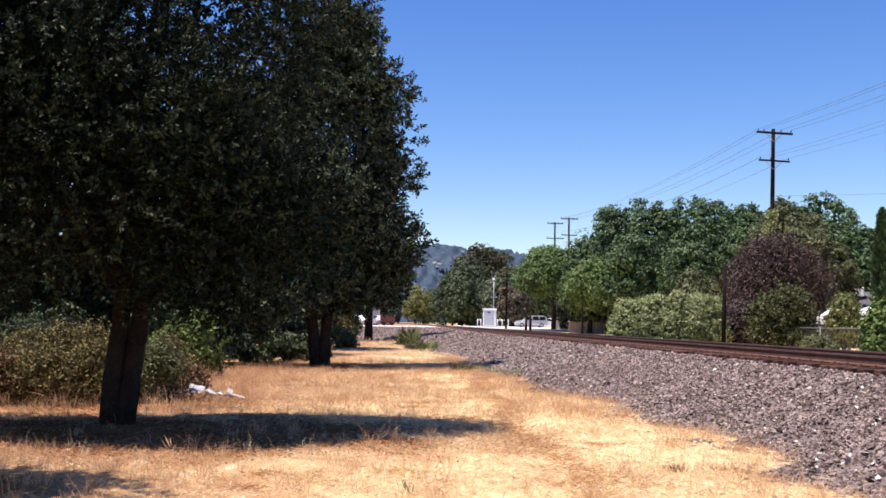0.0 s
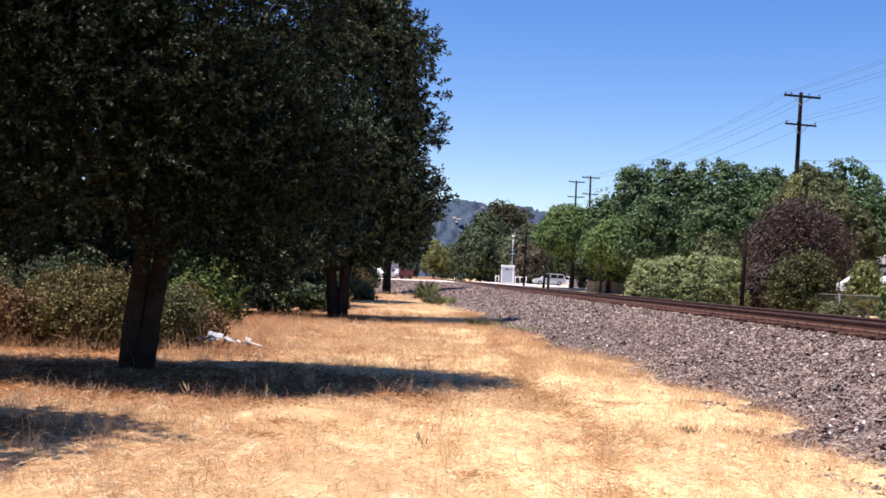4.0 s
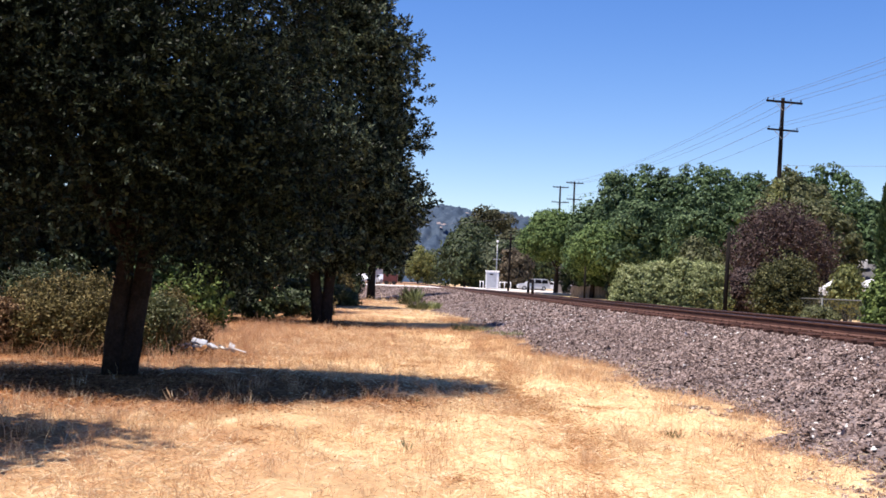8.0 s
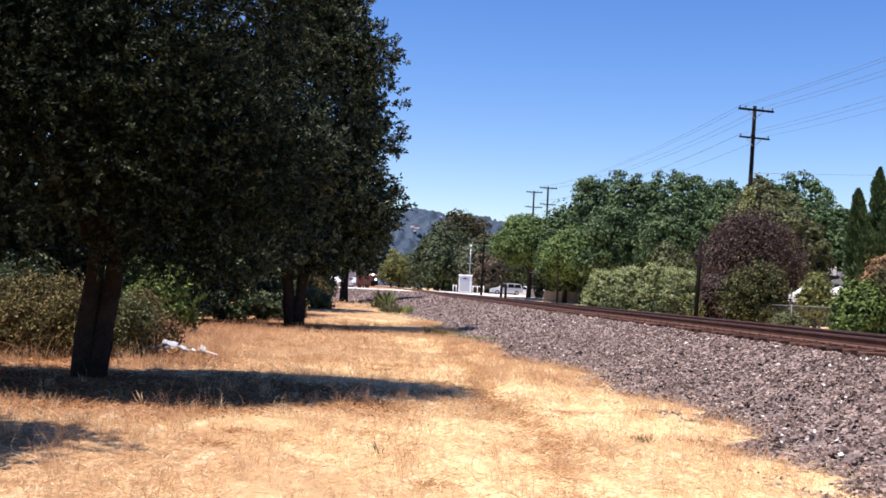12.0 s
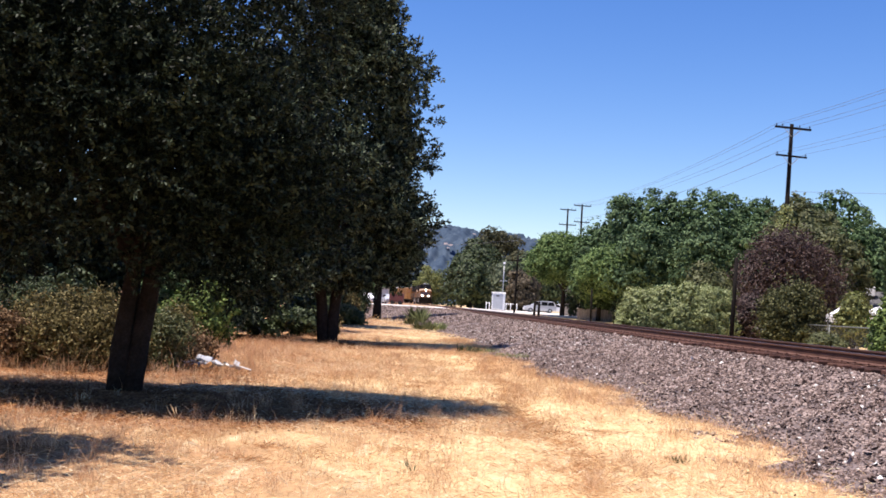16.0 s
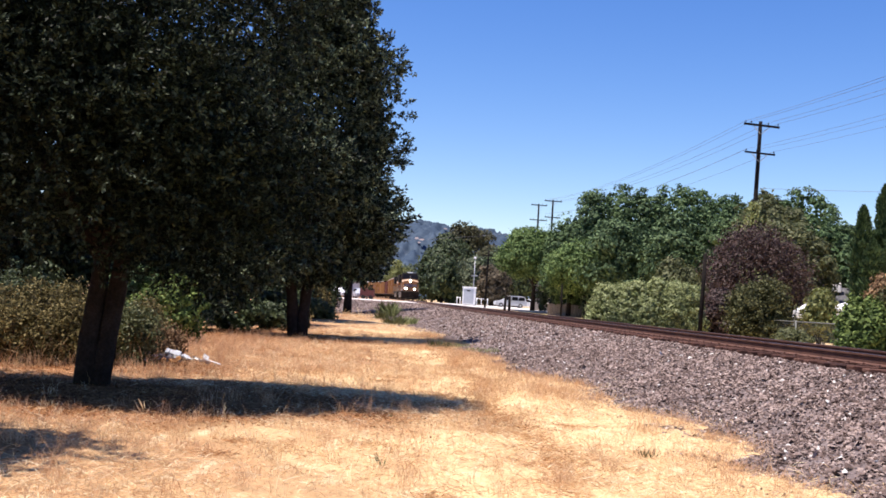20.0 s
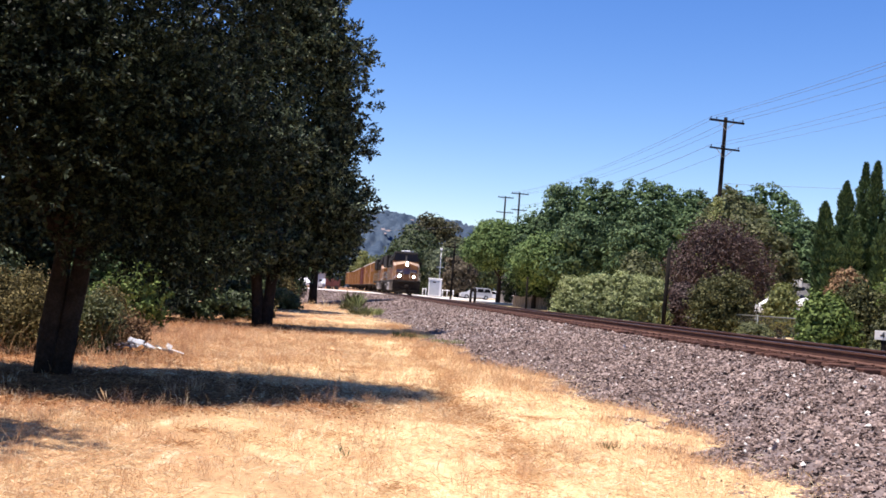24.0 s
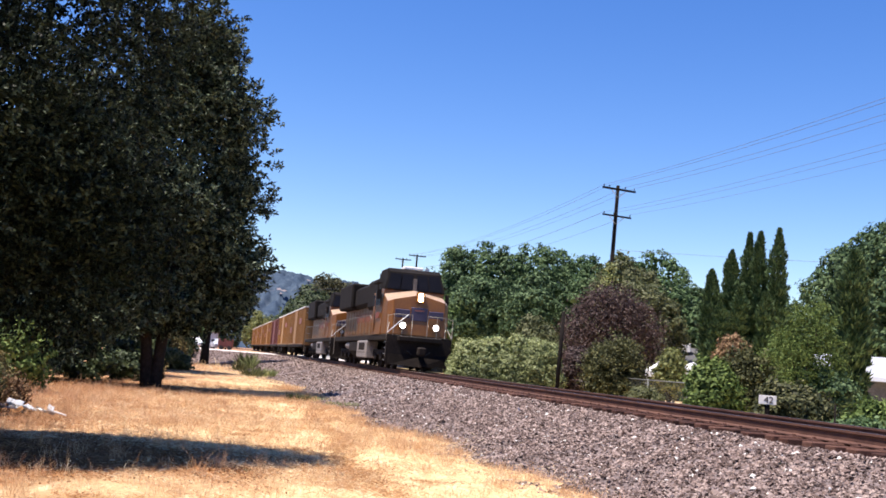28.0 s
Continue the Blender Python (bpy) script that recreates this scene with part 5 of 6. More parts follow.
# chain-link fence beyond the track
M_MESH = plain("fence_wire", (0.17, 0.18, 0.17), rough=0.6, metal=0.4)
fence = thing("chain_link_fence", label="grey chain-link fence with a pipe top rail", category="fence")
fa, fb = Vector((*polar(19.2, 42), 0)), Vector((*polar(25.8, 36), 0))
fdir = (fb - fa).normalized()
flen = (fb - fa).length
F0, F1 = 0.40, 1.58
for i in range(int(flen / 2.4) + 1):
    p = fa + fdir * (i * 2.4)
    part("post", tube((p.x, p.y, F0 - 0.2), (p.x, p.y, F1 + 0.05), 0.03, 0.03, 8), M_MESH, fence, smooth=True)
part("top_rail", tube((fa.x, fa.y, F1), (fb.x, fb.y, F1), 0.022, 0.022, 8), M_MESH, fence, smooth=True)
fw = []
step = 0.09
nf = int(flen / step)
for i in range(-14, nf):
    for sgn in (1, -1):
        u0, u1 = i * step, i * step + (F1 - F0)
        z0, z1 = (F0, F1) if sgn > 0 else (F1, F0)
        if u0 < 0:
            z0 += (z1 - z0) * (-u0) / (u1 - u0)
            u0 = 0.0
        if u1 > flen:
            z1 = z0 + (z1 - z0) * (flen - u0) / (u1 - u0)
            u1 = flen
        if u1 - u0 < 0.05:
            continue
        a, b = fa + fdir * u0, fa + fdir * u1
        fw.append([(a.x, a.y, z0 - 0.003), (b.x, b.y, z1 - 0.003), (b.x, b.y, z1 + 0.003), (a.x, a.y, z0 + 0.003)])
np_mesh("wire_mesh", np.array(fw), 4, M_MESH, fence)["kind"] = "stuff"
# pale board fence beside the far house
bf = thing("board_fence", (*polar(9.75, 100), 0.7), -9, "pale weathered board fence beside the road", "fence")
for i in range(26):
    part("board", box((-3.3 + i * 0.25, -0.02, 0), (-3.3 + i * 0.25 + 0.23, 0.02, 1.15 + 0.03 * math.sin(i * 2.1)), 0.006), M_GREYWOOD, bf)
for z in (0.3, 0.9):
    part("rail", box((-3.3, 0.022, z), (3.2, 0.06, z + 0.09), 0.006), M_GREYWOOD, bf)

# milepost
mx, my = polar(27.36, 19.8)
mp = thing("milepost", (mx, my, 0.30), -27, "white milepost sign lettered 42 on a short post", "sign")
part("post", box((-0.045, 0.0, -0.2), (0.045, 0.07, 1.2), 0.008), M_POLE, mp)
plate = part("plate", box((-0.155, -0.022, 1.02), (0.155, -0.003, 1.185), 0.004), M_STUCCO, mp, "white sign plate")
cu = bpy.data.curves.new("number", 'FONT')
cu.body, cu.align_x, cu.align_y, cu.size, cu.extrude = "42", 'CENTER', 'CENTER', 0.17, 0.002
tmp = new("number_text", cu)
me = bpy.data.meshes.new_from_object(tmp.evaluated_get(bpy.context.evaluated_depsgraph_get()))
bpy.data.objects.remove(tmp)
me.materials.append(M_BLACK)
num = new("number", me)
num.parent = plate
num.matrix_basis = pose(0.02, -0.026, 1.10, 90, 0, 0)
num["label"] = "black digits 42"

# rubbish heap on the verge
rng = np.random.default_rng(77)
heap = thing("rubbish_heap", (-4.62, 20.2, gz(-4.62, 20.2) + 0.04), 0, "small heap of white rubbish and broken boards", "rubbish")
for i, (x, y, l, w, rz, tilt) in enumerate(((-0.25, 0.1, 0.55, 0.18, 20, 12), (0.1, -0.05, 0.6, 0.2, 35, 20), (0.3, 0.1, 0.4, 0.25, -15, 8), (-0.05, -0.2, 0.45, 0.15, 70, 15), (0.75, 0.0, 0.2, 0.16, 10, 25), (-0.4, -0.15, 0.3, 0.2, -40, 10), (0.05, 0.25, 0.5, 0.2, 5, 30))):
    bm = bmesh.new()
    l, w = l * 0.6, w * 0.8
    add_box(bm, (-l / 2, -w / 2, 0), (l / 2, w / 2, 0.03), 0.008)
    bmesh.ops.subdivide_edges(bm, edges=list(bm.edges), cuts=2)
    for v in bm.verts:
        v.co.z += 0.03 * math.sin(v.co.x * 19 + i) + 0.02 * math.cos(v.co.y * 27 + i)
    bmesh.ops.transform(bm, matrix=pose(x, y, 0.06 + 0.018 * i, tilt, tilt * 0.6, rz), verts=bm.verts)
    part("scrap", bm, (M_STUCCO, M_GREYWOOD, M_GREYP, M_GREYWOOD)[i % 4], heap)

for i in range(34):
    bm = bmesh.new()
    l, w = rng.uniform(0.08, 0.28), rng.uniform(0.04, 0.11)
    add_box(bm, (-l / 2, -w / 2, 0), (l / 2, w / 2, 0.012), 0.003)
    bmesh.ops.subdivide_edges(bm, edges=list(bm.edges), cuts=1)
    for v in bm.verts:
        v.co.z += 0.02 * math.sin(v.co.x * 31 + i) + 0.015 * math.cos(v.co.y * 40 + i)
    bmesh.ops.transform(bm, matrix=pose(rng.normal() * 0.38, rng.normal() * 0.3, 0.05 + rng.uniform(0, 0.06), rng.uniform(-25, 25), rng.uniform(-20, 20), rng.uniform(0, 180)), verts=bm.verts)
    part("scrap", bm, (M_STUCCO, M_GREYWOOD, M_GREYP, M_GREYWOOD, M_SHADELITTER)[i % 5], heap)


# ---- green weeds on the verge ----
def weed(at, h, spread, n, material, seed, label, name="weed"):
    rng = np.random.default_rng(seed)
    z = max(gz(*at), float(ballast_z(np.array(float(off_track(*at))), np.array(float(at[1])))))
    t = thing(name, (at[0], at[1], z), 0, label, "weed", "weeds")
    a = rng.uniform(0, 6.283, n)
    rr = spread * np.sqrt(rng.random(n)) * 0.7
    base = np.stack([np.cos(a) * rr, np.sin(a) * rr, rng.random(n) * h * 0.35], 1)
    way = np.stack([np.cos(a) * 0.45, np.sin(a) * 0.45, np.full(n, 1.0)], 1) + rng.normal(size=(n, 3)) * 0.3
    np_mesh("foliage", leaf_quads(rng, base, way, h * 0.8, h * 0.09), 4, material, t)
    return t


for i, (x, y, h, sp, n, mt) in enumerate(((-1.35, 72.0, 1.1, 0.5, 150, M_OLIVE), (-1.0, 71.0, 1.0, 0.4, 80, M_HEDGE), (-1.7, 70.0, 0.7, 0.45, 90, M_OLIVE), (0.0, 58.5, 0.5, 0.9, 260, M_HEDGE), (-0.7, 56.5, 0.5, 0.8, 220, M_OLIVE), (1.8, 34.5, 0.2, 0.9, 260, M_HEDGE), (2.4, 31.0, 0.16, 0.8, 220, M_HEDGE),
                                                   (2.75, 11.3, 0.09, 0.16, 70, M_OLIVE), (-0.15, 9.6, 0.13, 0.06, 12, M_LEAF), (1.1, 33.0, 0.3, 0.5, 120, M_OLIVE), (-0.1, 13.2, 0.06, 0.07, 16, M_OLIVE), (-3.0, 12.2, 0.22, 0.03, 4, M_STRAW))):
    weed((x, y), h, sp, n, mt, 300 + i, "clump of green weeds in the dry grass")


# ---- train ----
FRONT_S28, SPEED = 44.9, 16.35
WHEELSETS = []


def wheelset(parent, y, r, spin):
    """One axle with two flanged wheels and bearing caps."""
    bm = bmesh.new()
    for sx in (-1, 1):
        add_tube(bm, (sx * 0.70, 0, 0), (sx * 0.83, 0, 0), r, r * 0.98, 24)
        add_tube(bm, (sx * 0.67, 0, 0), (sx * 0.70, 0, 0), r + 0.03, r + 0.03, 24)
        for k in range(6):
            a = k * math.pi / 3
            add_tube(bm, (sx * 0.825, math.cos(a) * r * 0.55, math.sin(a) * r * 0.55), (sx * 0.842, math.cos(a) * r * 0.55, math.sin(a) * r * 0.55), r * 0.13, r * 0.13, 6)
    add_tube(bm, (-1.02, 0, 0), (1.02, 0, 0), 0.09, 0.09, 10)
    ob = part("wheelset", bm, M_DARKIRON, parent, "dark steel wheels on an axle")
    ob.matrix_basis = pose(0, y, r)
    if spin:
        WHEELSETS.append((ob, y, r))
    return ob


def truck(parent, ys, r, z, half=1.0, spin=False):
    """A bogie: two side frames with axle boxes and springs, a bolster and its wheelsets."""
    y0, y1 = ys[0] - 0.75, ys[-1] + 0.75
    for sx in (-1, 1):
        bm = bmesh.new()
        add_box(bm, (sx * half - 0.09, y0, z + 0.08), (sx * half + 0.09, y1, z + 0.34), 0.03)
        for y in ys:
            add_box(bm, (sx * half - 0.12, y - 0.2, z - 0.16), (sx * half + 0.14, y + 0.2, z + 0.18), 0.03)
            for k in (-0.34, 0.34):
                add_tube(bm, (sx * (half + 0.05), y + k, z - 0.06), (sx * (half + 0.05), y + k, z + 0.2), 0.075, 0.075, 8)
        part("side_frame", bm, M_DARKIRON, parent, "sooty cast side frame with axle boxes")
    part("bolster", box((-half, (y0 + y1) / 2 - 0.2, z + 0.1), (half, (y0 + y1) / 2 + 0.2, z + 0.42), 0.02), M_DARKIRON, parent)
    for y in ys:
        wheelset(parent, y, r, spin)


def coupler(parent, y, sgn):
    bm = bmesh.new()
    add_box(bm, (-0.11, min(y, y + sgn * 0.75), 0.74), (0.11, max(y, y + sgn * 0.75), 1.0), 0.03)
    add_box(bm, (-0.2, min(y + sgn * 0.6, y + sgn * 0.95), 0.68), (0.17, max(y + sgn * 0.6, y + sgn * 0.95), 1.06), 0.06)
    part("coupler", bm, M_DARKIRON, parent, "dark steel knuckle coupler")


def handrail(parent, pts, r=0.022, material=None):
    bm = add_chain(bmesh.new(), pts, [r] * len(pts), 6)
    part("handrail", bm, material or M_GRAB, parent, "pale pipe handrail")


M_GRAB = plain("handrail_paint", (0.25, 0.22, 0.18), rough=0.5)
M_BLUE = plain("dark_blue_panel", (0.035, 0.028, 0.065), rough=0.5)
M_SOOT = mat("sooty_roof", [(0.006, 0.005, 0.0045), (0.011, 0.009, 0.008), (0.022, 0.018, 0.016)], scale=1.2, fine=10, rough=0.85, bump=0.2, spec=0.15)


def locomotive(lit, label):
    """A six-axle diesel with a wide safety cab. Its front is at y = 0 and it runs towards -y; z = 0 is the rail head."""
    t = thing("locomotive", label=label, category="locomotive", group="locomotives")
    W = 1.5
    # main frame and walkway
    part("main_frame", box((-1.46, 0.95, 1.30), (1.46, 21.4, 1.56), 0.02), M_DARKIRON, t, "dark walkway sill")
    # nose: full-width, slanted top, chamfered corners
    bm = bmesh.new()
    low = [(-1.46, 1.62), (-1.22, 1.2), (1.22, 1.2), (1.46, 1.62), (1.46, 3.1), (-1.46, 3.1)]
    zlow = 1.56
    lo = [bm.verts.new((x, y, zlow)) for x, y in low]
    hi = []
    for x, y in low:
        yy = y + 0.16 if y < 2 else y
        zz = 3.52 if y > 2 else (3.19 if abs(x) < 1.3 else 3.08)
        hi.append(bm.verts.new((x * 0.98, yy, zz)))
    c0 = bm.verts.new((0, 1.36, 3.47))
    c1 = bm.verts.new((0, 3.1, 3.78))
    nn = len(low)
    for i in range(nn):
        if i in (1, 4):
            continue
        bm.faces.new((lo[i], lo[(i + 1) % nn], hi[(i + 1) % nn], hi[i]))
    bm.faces.new((lo[1], lo[2], hi[2], c0, hi[1]))
    bm.faces.new((lo[4], lo[5], hi[5], c1, hi[4]))
    bm.faces.new((hi[0], hi[1], c0, c1, hi[5]))
    bm.faces.new((c0, hi[2], hi[3], hi[4], c1))
    bm.faces.new(lo[::-1])
    bmesh.ops.recalc_face_normals(bm, faces=bm.faces)
    bmesh.ops.bevel(bm, geom=list(bm.edges), offset=0.05, segments=2, affect='EDGES', profile=0.6)
    bm.normal_update()
    # upward faces take a pale colour that holds the sun's glare
    for f in bm.faces:
        if f.normal.z > 0.6:
            f.material_index = 1
    nose = part("nose", bm, [M_YELLOW, M_NOSEGLARE], t, "yellow wide nose, its peaked top paler for sun glare")
    part("emblem_panel", box((-0.38, 1.235, 2.25), (0.38, 1.29, 2.86), 0.02, Matrix.Rotation(0.0, 4, 'X')), M_BLUE, nose, "dark blue shield-shaped panel")
    part("emblem_band", box((-0.22, 1.222, 2.70), (0.22, 1.238, 2.75), 0.004), M_RED, nose)
    for sx in (-1, 1):
        bm = bmesh.new()
        add_box(bm, (min(sx * 0.44, sx * 1.12), 1.225, 2.36), (max(sx * 0.44, sx * 1.12), 1.32, 2.74), 0.02)
        part("wing_panel", bm, M_BLUE, nose, "dark wing-shaped panel")
    part("nose_door", box((0.46, 1.21, 1.62), (0.98, 1.255, 2.42), 0.02), M_YELLOW, nose)
    # headlamp cluster in the nose
    bm = bmesh.new()
    add_box(bm, (-0.19, 1.20, 3.06), (0.19, 1.40, 3.58), 0.05)
    hl = part("headlamp_housing", bm, M_YELLOW, t)
    for dz in (3.24, 3.42):
        part("headlamp", tube((0, 1.21, dz), (0, 1.17, dz), 0.10, 0.095, 18), M_LAMP if lit else M_GREYP, hl, "bright headlamp" if lit else "unlit headlamp")
    for sx in (-1, 1):
        dl = part("ditch_light_housing", tube((sx * 0.77, 1.22, 2.0), (sx * 0.77, 1.0, 2.0), 0.16, 0.17, 16), M_DARKIRON, t)
        part("ditch_light", tube((sx * 0.77, 1.0, 2.0), (sx * 0.77, 0.97, 2.0), 0.115, 0.11, 18), M_LAMP if lit else M_GREYP, dl, "bright ditch light" if lit else "unlit ditch light")
    # cab
    bm = add_prism(bmesh.new(), [(2.95, 1.56), (2.95, 3.62), (3.18, 4.56), (3.45, 4.72), (5.6, 4.72), (5.6, 1.56)], 0, -W, W)
    for v in bm.verts:
        if v.co.z > 4.3:
            v.co.x *= 0.81
        elif v.co.y < 3.2 and v.co.z > 3.0:
            v.co.x *= 0.97
    bmesh.ops.bevel(bm, geom=list(bm.edges), offset=0.05, segments=2, affect='EDGES', profile=0.6)
    cab = part("cab", bm, M_YELLOW, t, "yellow driver's cab")
    bm = add_prism(bmesh.new(), [(2.90, 3.70), (3.10, 4.58), (3.42, 4.76), (5.66, 4.76), (5.66, 4.54), (3.3, 4.50), (3.05, 3.70)], 0, -W * 0.985, W * 0.985)
    for v in bm.verts:
        if v.co.z > 4.3:
            v.co.x *= 0.83
    part("cab_roof", bm, M_SOOT, cab, "dark grey roof and window band")
    for sx in (-1, 1):
        part("upper_side", box((min(sx * 1.26, sx * 1.30), 3.12, 3.78), (max(sx * 1.26, sx * 1.30), 5.62, 4.62), 0.02), M_SOOT, cab, "dark band along the upper cab side")
    for x0, x1 in ((-1.34, -0.74), (-0.68, -0.10), (0.10, 0.68), (0.74, 1.34)):
        bm = bmesh.new()
        vs = [bm.verts.new(p) for p in ((x0, 2.885, 3.76), (x1, 2.885, 3.76), (x1 * 0.87, 3.055, 4.48), (x0 * 0.87, 3.055, 4.48))]
        f = bm.faces.new(vs)
        r = bmesh.ops.extrude_face_region(bm, geom=[f])
        for g in r["geom"]:
            if isinstance(g, bmesh.types.BMVert):
                g.co.y -= 0.025
        part("windscreen", bm, M_GLASSDARK, cab, "dark windscreen pane")
    part("centre_post", box((-0.085, 2.86, 3.72), (0.085, 2.94, 4.3), 0.01, Matrix.Translation((0, 0, 0))), M_LOCOGREY, cab)
    for sx in (-1, 1):
        for y0, y1 in ((3.35, 4.05), (4.12, 4.85)):
            part("side_window", box((min(sx * 1.495, sx * 1.525), y0, 2.95), (max(sx * 1.495, sx * 1.525), y1, 3.75), 0.01), M_GLASSDARK, cab, "dark side window")
        part("door", box((min(sx * 1.495, sx * 1.52), 4.95, 1.7), (max(sx * 1.495, sx * 1.52), 5.45, 3.6), 0.01), M_YELLOW, cab)
        part("door_pane", box((min(sx * 1.515, sx * 1.53), 5.02, 2.95), (max(sx * 1.515, sx * 1.53), 5.38, 3.5), 0.008), M_GLASSDARK, cab, "dark door pane")
        part("mirror", box((min(sx * 1.56, sx * 1.74), 3.15, 3.2), (max(sx * 1.56, sx * 1.74), 3.2, 3.7), 0.01), M_DARKIRON, cab)
        part("sunshade", box((min(sx * 1.5, sx * 1.72), 3.3, 4.0), (max(sx * 1.5, sx * 1.66), 4.9, 4.03), 0.006), M_SOOT, cab)
        part("number_bar", box((min(sx * 1.5, sx * 1.512), 3.5, 2.35), (max(sx * 1.5, sx * 1.512), 4.6, 2.62)), M_RED, cab, "dull red number bar")
    # roof gear
    part("air_horn", tube((0.7, 4.3, 4.80), (0.7, 3.75, 4.84), 0.05, 0.11, 10), M_STEEL, t, "steel horn")
    part("antenna_dome", tube((0, 4.7, 4.74), (0, 4.7, 4.84), 0.32, 0.24, 16), M_WHITE, t, "white antenna dome")
    # unit drawn wide and white to hold the glare along the roof
    part("air_conditioner", box((-0.5, 3.5, 4.74), (0.46, 4.35, 4.92), 0.05), M_WHITE, t, "white roof cooling unit, widened for the roof's glare")
    # long hood
    hood = part("hood", box((-0.92, 5.62, 1.56), (0.92, 20.9, 3.95), 0.05), M_YELLOW, t, "long yellow engine hood")
    part("hood_roof", box((-1.22, 5.62, 3.15), (1.22, 16.2, 4.40), 0.2), M_SOOT, hood, "sooty grey hood roof")
    part("blower_box", box((-1.34, 5.66, 2.9), (1.34, 9.0, 4.42), 0.14), M_SOOT, hood, "dark grey blower box")
    part("radiator", box((-1.46, 14.8, 3.2), (1.46, 20.7, 4.68), 0.10), M_SOOT, hood, "flared dark radiator")
    part("exhaust_stack", box((-0.35, 11.6, 4.48), (0.35, 12.5, 4.72), 0.04), M_DARKIRON, hood)
    for k in range(4):
        part("roof_hatch", box((-0.5, 8.7 + k * 1.0, 4.5), (0.5, 9.5 + k * 1.0, 4.58), 0.02), M_SOOT, hood)
    for k in range(3):
        part("radiator_fan", tube((0, 17.0 + k * 1.4, 4.66), (0, 17.0 + k * 1.4, 4.76), 0.58, 0.58, 20), M_DARKIRON, hood)
    for sx in (-1, 1):
        for k in range(10):
            y = 8.45 + k * 1.22
            part("hood_door", box((min(sx * 0.915, sx * 0.945), y, 1.72), (max(sx * 0.915, sx * 0.945), y + 1.1, 3.1), 0.012), M_YELLOW, hood)
        for k in range(9):
            y = 9.2 + k * 0.72
            part("letter_bar", box((min(sx * 0.945, sx * 0.957), y, 2.35), (max(sx * 0.945, sx * 0.957), y + 0.46, 2.85)), M_RED, hood, "dull red lettering bar")
    # tank, boxes and trucks
    bm = add_prism(bmesh.new(), [(-1.42, 1.25), (1.42, 1.25), (1.42, 0.75), (1.0, 0.36), (-1.0, 0.36), (-1.42, 0.75)], 1, 10.45, 14.4)
    part("fuel_tank", bm, M_DARKIRON, t, "sooty fuel tank")
    for sx in (-1, 1):
        eq = part("equipment_box", box((min(sx * 0.9, sx * 1.50), 6.95, 0.42), (max(sx * 0.9, sx * 1.50), 10.4, 1.29), 0.05), M_TANK, t, "dusty silver-grey equipment box")
        part("box_vent", box((min(sx * 1.495, sx * 1.515), 7.5, 0.82), (max(sx * 1.495, sx * 1.515), 9.6, 1.18), 0.005), M_DARKIRON, eq)
        part("box_seam", box((min(sx * 1.495, sx * 1.512), 7.2, 0.68), (max(sx * 1.495, sx * 1.512), 10.2, 0.70)), M_DARKIRON, eq)
        part("air_reservoir", tube((sx * 1.2, 14.6, 1.05), (sx * 1.2, 16.4, 1.05), 0.19, 0.19, 14), M_TANK, t)
    truck(t, (2.55, 4.3, 6.1), 0.53, 0.53, 1.05, lit)
    truck(t, (16.2, 18.0, 19.75), 0.53, 0.53, 1.05, lit)
    # pilot, plough, steps
    bm = add_prism(bmesh.new(), [(-1.5, 1.5), (-1.5, 0.35), (-0.55, 0.14), (0.55, 0.14), (1.5, 0.35), (1.5, 1.5)], 1, 0.78, 0.96)
    part("pilot", bm, M_DARKIRON, t, "black pilot sheet")
    bm = bmesh.new()
    for sx in (-1, 1):
        v = [bm.verts.new(p) for p in ((0, 0.30, 0.18), (sx * 1.4, 0.62, 0.22), (sx * 1.42, 0.74, 0.72), (0, 0.62, 0.62))]
        f = bm.faces.new(v if sx > 0 else v[::-1])
    bmesh.ops.solidify(bm, geom=list(bm.faces), thickness=0.03)
    part("plough", bm, M_DARKIRON, t, "black snow plough blade")
    part("anticlimber", box((-1.0, 0.55, 1.28), (1.0, 0.95, 1.52), 0.04), M_DARKIRON, t)
    coupler(t, 0.75, -1)
    coupler(t, 21.6, 1)
    for sx in (-1, 1):
        for k in range(4):
            part("step", box((min(sx * 1.12, sx * 1.52), 0.98, 0.38 + k * 0.27), (max(sx * 1.12, sx * 1.52), 1.24, 0.41 + k * 0.27), 0.005), M_STEEL, t)
        handrail(t, [(sx * 1.5, 0.85, 0.55), (sx * 1.5, 0.82, 1.5), (sx * 1.5, 0.85, 2.45)], 0.018)
        handrail(t, [(sx * 1.46, 0.98, 2.4), (sx * 1.2, 0.95, 2.48), (sx * 0.35, 0.95, 2.5)], 0.015)
        for px in (0.35, 0.8, 1.2):
            handrail(t, [(sx * px, 0.95, 1.52), (sx * px, 0.95, 2.5)], 0.013)
        handrail(t, [(sx * 1.5, 0.9, 1.58), (sx * 1.3, 1.5, 2.15), (sx * 1.2, 1.7, 2.5)], 0.022)
        handrail(t, [(sx * 1.48, 5.7, 2.3)] + [(sx * 1.48, y, 2.55) for y in (6.4, 9, 12, 15, 18, 20.6)] + [(sx * 1.48, 21.2, 2.3)], 0.015)
        for y in (6.4, 8.1, 9.8, 11.5, 13.2, 14.9, 16.6, 18.3, 20.0, 21.2):
            handrail(t, [(sx * 1.48, y, 1.54), (sx * 1.48, y, 2.55)], 0.013)
        handrail(t, [(sx * 1.5, 21.4, 0.5), (sx * 1.5, 21.45, 1.5), (sx * 1.5, 21.4, 2.5)], 0.018)
    # white stands for the bright glint along this diagonal rail
    handrail(t, [(-1.5, 0.88, 1.6), (-1.0, 0.9, 2.1), (-0.55, 0.93, 2.5)], 0.02, M_WHITE)
